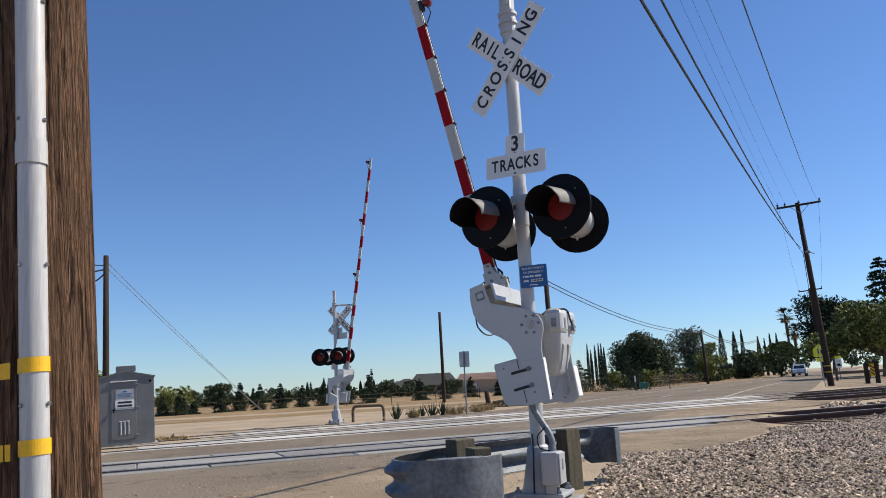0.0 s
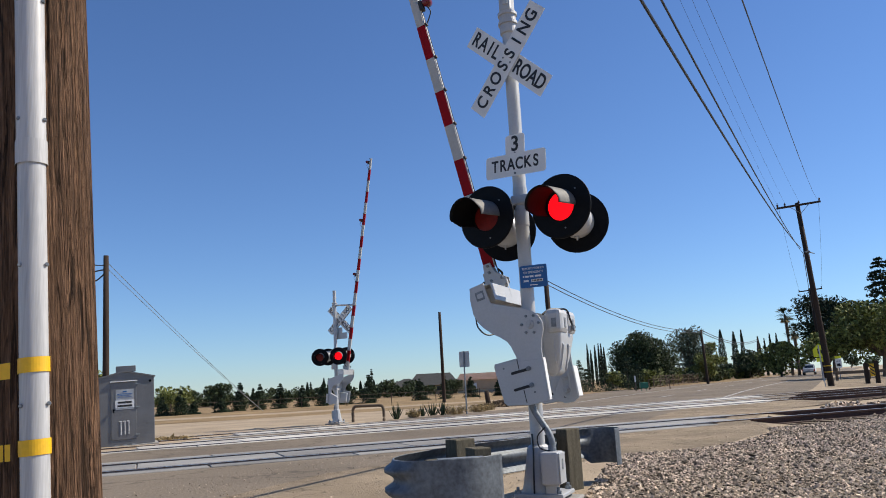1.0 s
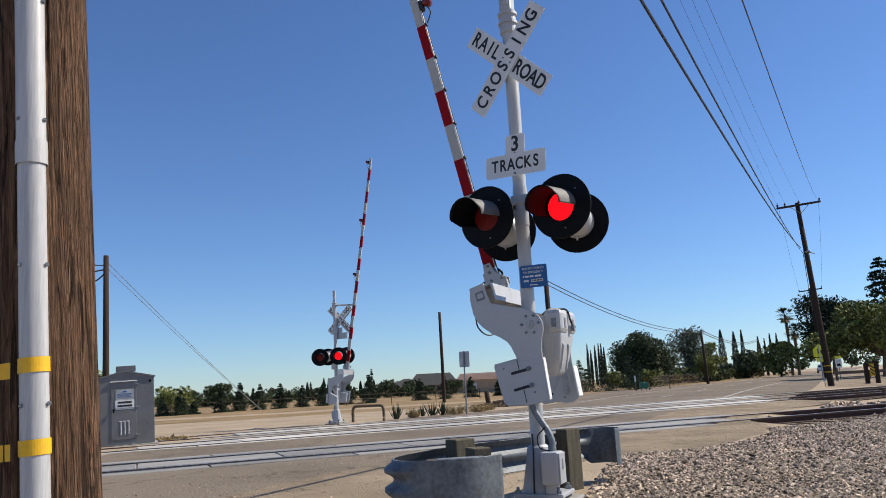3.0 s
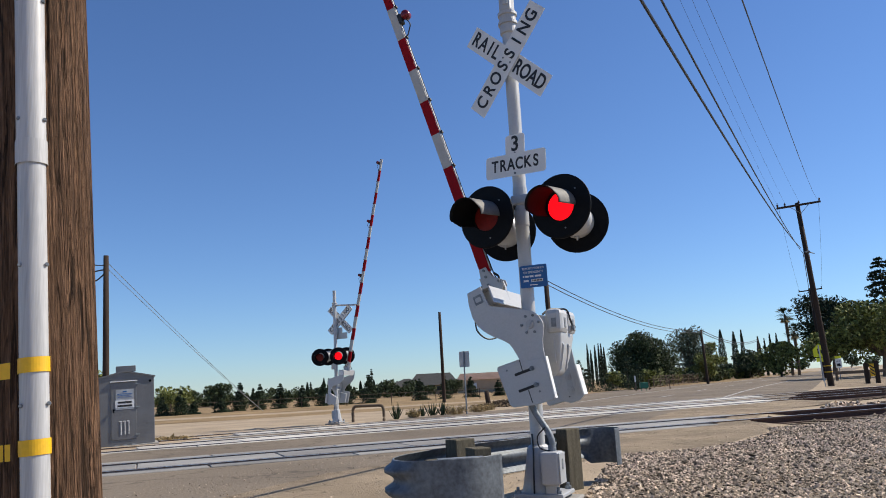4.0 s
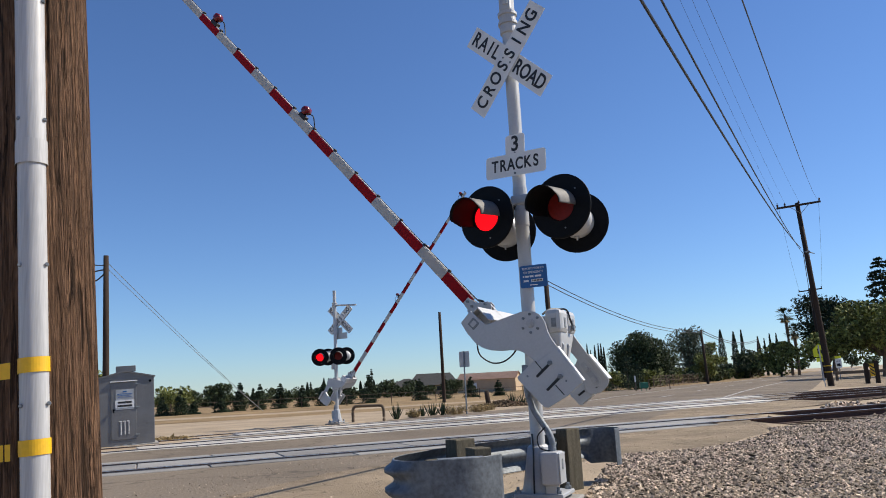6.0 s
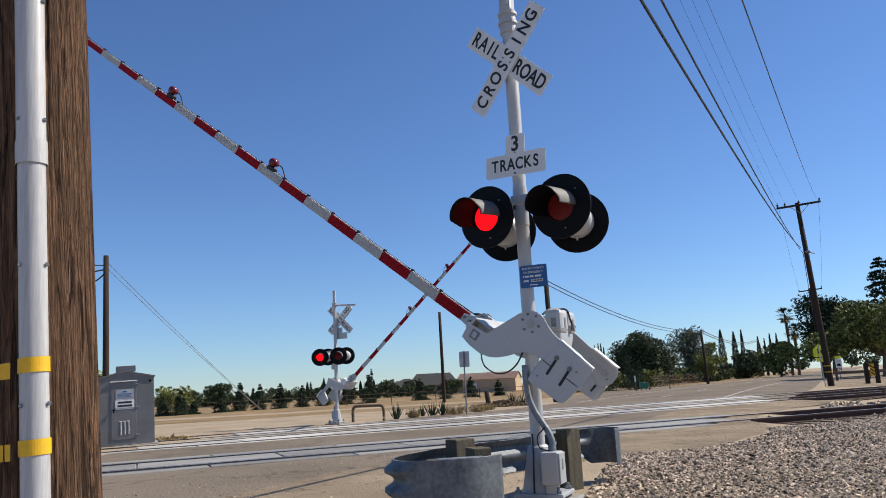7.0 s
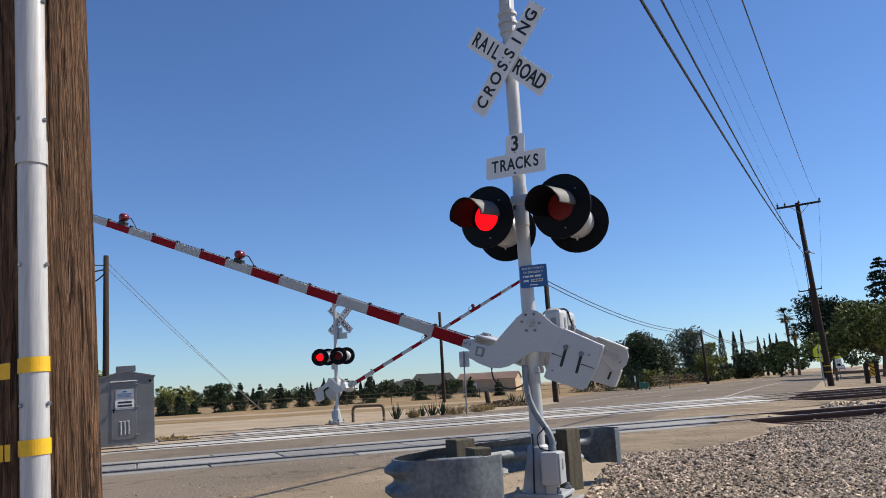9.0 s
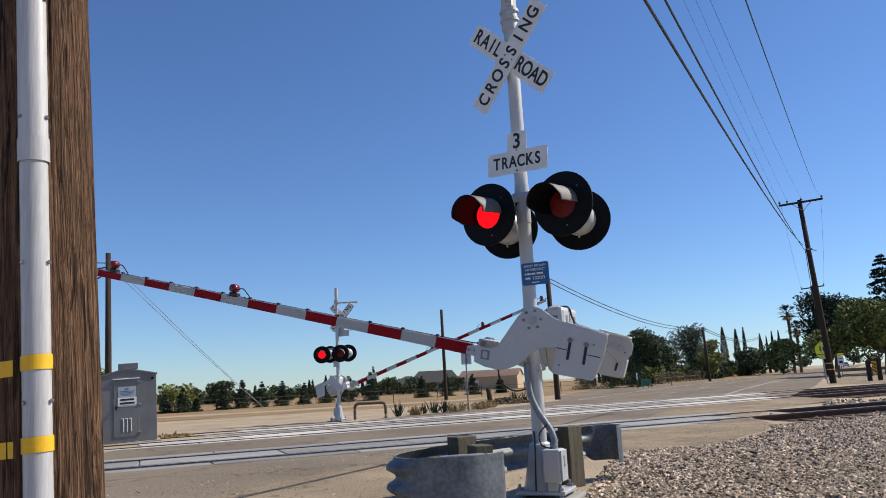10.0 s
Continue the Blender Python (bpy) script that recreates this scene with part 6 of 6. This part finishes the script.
# ---- stones and paving pieces ----
def stone_mesh(name, pts, sizes, zf, label, seed):
    rs = np.random.RandomState(seed)
    base = np.array([(1, 0, 0), (-1, 0, 0), (0, 1, 0), (0, -1, 0), (0, 0, 1), (0, 0, -1), (0.6, 0.6, 0.5), (-0.6, -0.5, 0.55)], float)
    faces0 = np.array([(0, 6, 4), (6, 2, 4), (0, 2, 6), (2, 1, 4), (1, 7, 4), (7, 3, 4), (1, 3, 7), (3, 0, 4), (2, 0, 5), (1, 2, 5), (3, 1, 5), (0, 3, 5)])
    n = len(pts)
    ang = rs.uniform(0, 2 * np.pi, n)
    c, s = np.cos(ang), np.sin(ang)
    v = base[None] * rs.uniform(0.65, 1.25, (n, 8, 1)) * np.stack([rs.uniform(0.7, 1.3, n), rs.uniform(0.6, 1.1, n), rs.uniform(0.45, 0.85, n)], 1)[:, None]
    v = v * np.asarray(sizes)[:, None, None]
    tx, ty = rs.normal(0, 0.35, (2, n))
    x = v[..., 0] * c[:, None] - v[..., 1] * s[:, None]
    y = v[..., 0] * s[:, None] + v[..., 1] * c[:, None]
    z = v[..., 2] + x * tx[:, None] + y * ty[:, None]
    z0 = np.array([zf(a, b) for a, b in pts])
    out = np.stack([x + pts[:, :1], y + pts[:, 1:2], z + z0[:, None] + np.asarray(sizes)[:, None] * 0.25], -1).reshape(-1, 3)
    f = (faces0[None] + 8 * np.arange(n)[:, None, None]).reshape(-1, 3)
    me = bpy.data.meshes.new(name)
    me.from_pydata(out.tolist(), [], f.tolist())
    me.materials.append(STONE)
    return tagged(new(name, me), label, "gravel", kind="stuff")


bed = [(1.0, 6.2), (1.3, 7.6), (1.9, 9.6), (2.5, 11.0), (3.6, 11.2), (4.5, 12.0), (5.6, 13.4), (6.6, 16.1), (11, 18.2), (26, 24.5), (26, 12), (9, 5), (4, 3)]
bedf = [(7.0, 17.6), (9.0, 19.6), (11.4, 22.6), (14, 25.2), (40, 40), (60, 48), (60, 36), (26, 24.6), (11, 18.4)]


def inside(pts, poly):
    x, y = pts[:, 0], pts[:, 1]
    r = np.zeros(len(pts), bool)
    for (x0, y0), (x1, y1) in zip(poly, poly[1:] + poly[:1]):
        hit = ((y0 > y) != (y1 > y)) & (x < (x1 - x0) * (y - y0) / (y1 - y0 + 1e-12) + x0)
        r ^= hit
    return r


def bed_sheet(outline, label):
    # gravel bed follows the ground just above it
    xs = [p[0] for p in outline]
    ys = [p[1] for p in outline]
    bm = bmesh.new()
    st = 0.35
    nx, ny = int((min(max(xs), 30) - min(xs)) / st) + 1, int((min(max(ys), 34) - min(ys)) / st) + 1
    g = {}
    pts = np.array([(min(xs) + i * st, min(ys) + j * st) for j in range(ny) for i in range(nx)])
    ok = inside(pts, outline).reshape(ny, nx)
    for j in range(ny):
        for i in range(nx):
            if ok[j, i]:
                x, y = min(xs) + i * st, min(ys) + j * st
                jx, jy = noise.noise(Vector((x * 3, y * 3, 1))) * 0.15, noise.noise(Vector((x * 3, y * 3, 5))) * 0.15
                g[i, j] = bm.verts.new((x + jx, y + jy, ground_z(x + jx, y + jy) + 0.012))
    for (i, j) in list(g):
        q = [(i, j), (i + 1, j), (i + 1, j + 1), (i, j + 1)]
        if all(k in g for k in q):
            bm.faces.new([g[k] for k in q])
    return tagged(part("gravel_bed", bm, BALLAST, None, smooth=True), label, "gravel bed", kind="structure")


bed_sheet(bed, "grey brown crushed stone bed beside the track")
bed_sheet(bedf, "grey crushed stone bed between the tracks")
rs = np.random.RandomState(7)
cand = np.stack([rs.uniform(0.8, 14, 560000), rs.uniform(4.5, 19, 560000)], 1)
cand = cand[inside(cand, bed)]
d = np.hypot(cand[:, 0], cand[:, 1])
keep = rs.uniform(0, 1, len(cand)) < np.clip(1.3 - d / 20, 0.22, 1)
view = cand[:, 0] < 0.62 * cand[:, 1] + 0.6
cand = cand[keep & view]
# bare sandy patches thin the stones out
thin = np.array([noise.noise(Vector((x * 0.35, y * 0.35, 3.0))) for x, y in cand])
cand = cand[(thin < 0.10) | (rs.uniform(0, 1, len(cand)) < 0.4)][:165000]
stone_mesh("gravel", cand, rs.gamma(2.5, 0.0033, len(cand)) + 0.004, lambda a, b: ground_z(a, b) + 0.012, "loose grey and tan crushed stones", 8)
cand = np.stack([rs.uniform(7, 30, 60000), rs.uniform(17, 34, 60000)], 1)
cand = cand[inside(cand, bedf)][:14000]
stone_mesh("gravel", cand, rs.gamma(5, 0.008, len(cand)) + 0.015, lambda a, b: ground_z(a, b) + 0.012, "loose grey crushed stones between tracks", 9)
# strewn pebbles on the sand and the shoulder
cand = np.stack([rs.uniform(-5, 8, 30000), rs.uniform(6.0, 17, 30000)], 1)
side = 0.913 * cand[:, 0] - 0.407 * cand[:, 1]
cand = cand[(side > -7.5) & ~inside(cand, bed) & (-0.373 * cand[:, 0] + 0.928 * cand[:, 1] < 12.6)][:2600]
stone_mesh("pebbles", cand, rs.gamma(3, 0.0013, len(cand)) + 0.002, lambda a, b: 0.001, "small pebbles strewn on sandy ground", 10)

# concrete crossing panels between and beside the rails
for near_track, (t, c0, c1) in zip((1, 0, 0), panel_jobs):
    shared = {}
    k = c0
    while k < c1 - 0.3:
        L = min(2.44, c1 - k)
        for off, w in ((0.0, 0.99), (-1.20, 0.38), (1.20, 0.38)) if near_track else ((0.0, 0.99), (-1.08, 0.16), (1.08, 0.16)):
            key = (round(L, 2), w)
            if key not in shared:
                bm = bmesh.new()
                block(bm, (L - 0.02, w, 0.20), (0, 0, -0.1))
                bmesh.ops.bevel(bm, geom=[e for e in bm.edges if all(v.co.z > -0.01 for v in e.verts)], offset=0.012, segments=1, affect="EDGES")
                p = part("panel", bm, CONCRETE if near_track else CONCRETE_LIGHT, t)
                shared[key] = p.data
            else:
                p = new("panel", shared[key])
                p.parent = t
            p.matrix_basis = pose(k + L / 2 + off * 1.1, off, -0.004 + random.uniform(-0.003, 0.003), random.uniform(-0.15, 0.15), 0, 0)
        k += L


def motions():
    near, far = GATES
    hang = [(0, 77.3, 62), (3.45, 77.3, 62), (4.0, 73.2, 55), (5.0, 60.6, 32), (5.5, 54.9, 24), (7.5, 33.5, 0), (8.5, 24.3, 14), (10.0, 14.45, 30)]
    walk(LOOPS[0], [(t, pose(-0.256, -0.10, -0.513) @ pose(0, 0, 0, 0, -a, 0) @ pose(0, 0, 0, 0, 0, yaw)) for t, a, yaw in hang])
    FA0, FA5, FA7, FA10 = 80.5, 63.0, 37.0, 17.8
    arm = [(0, 78.1), (3.45, 78.1), (3.8, 76.4), (4.0, 73.9), (4.5, 67.4), (5.0, 61.2), (5.5, 55.4), (7.0, 38.7), (7.5, 33.8), (8.0, 28.9), (8.5, 24.5), (9.0, 21.1), (9.5, 17.75), (10.0, 14.55)]
    walk(near, [(t, pose(0.05, 0, 1.636, 0, a, 0)) for t, a in arm])
    arm = [(0, FA0), (3.5, FA0), (3.8, FA0 - 1.0), (4.0, FA0 - 3.2), (4.5, FA5 + 6.3), (5.0, FA5), (5.5, FA5 - 6.1), (6.8, FA7 + 6.6), (7.0, FA7 + 4.6), (7.5, FA7), (8.0, FA7 - 4.6), (8.5, FA10 + 11.0), (9.0, FA10 + 7.2), (9.5, FA10 + 3.4), (10.0, FA10)]
    walk(far, [(t, pose(*FAR_PIVOT, 0, a, 0)) for t, a in arm])
    # the lamps flash in turn: each lamp's plate turns its glowing face out
    for lamps, first, lit in ((LAMPS_R, 0.55, 0.5), (LAMPS_L, 1.05, 0.6)):
        rows, on = [(0, 180)], first
        while on < 10.0:
            rows += [(on - 0.05, 180), (on - 0.0167, 120), (on + 0.0167, 60), (on + 0.05, 0)]
            off = on + lit
            rows += [(off - 0.05, 0), (off - 0.0167, 60), (off + 0.0167, 120), (off + 0.05, 180)]
            on += 1.1
        if rows[-1][0] < 10.0:
            rows.append((10.0, rows[-1][1]))
        for lamp in lamps:
            walk(lamp, [(t, pose(0, 0, 0, 0, 0, a)) for t, a in rows])

    drive = [(0, 52.2, 112.0), (0.5, 56.6, 119.8), (1.0, 61.2, 127.7), (1.5, 65.7, 135.5), (2.0, 70.0, 143.4), (2.5, 74.5, 151.2), (4.5, 92.4, 182.6), (5.5, 101.6, 198.2), (7.0, 114.8, 221.8), (10.0, 141.2, 268.8)]
    walk(PICKUP, [(t, pose(x, y, 0, 0, 0, -28)) for t, x, y in drive])


motions()
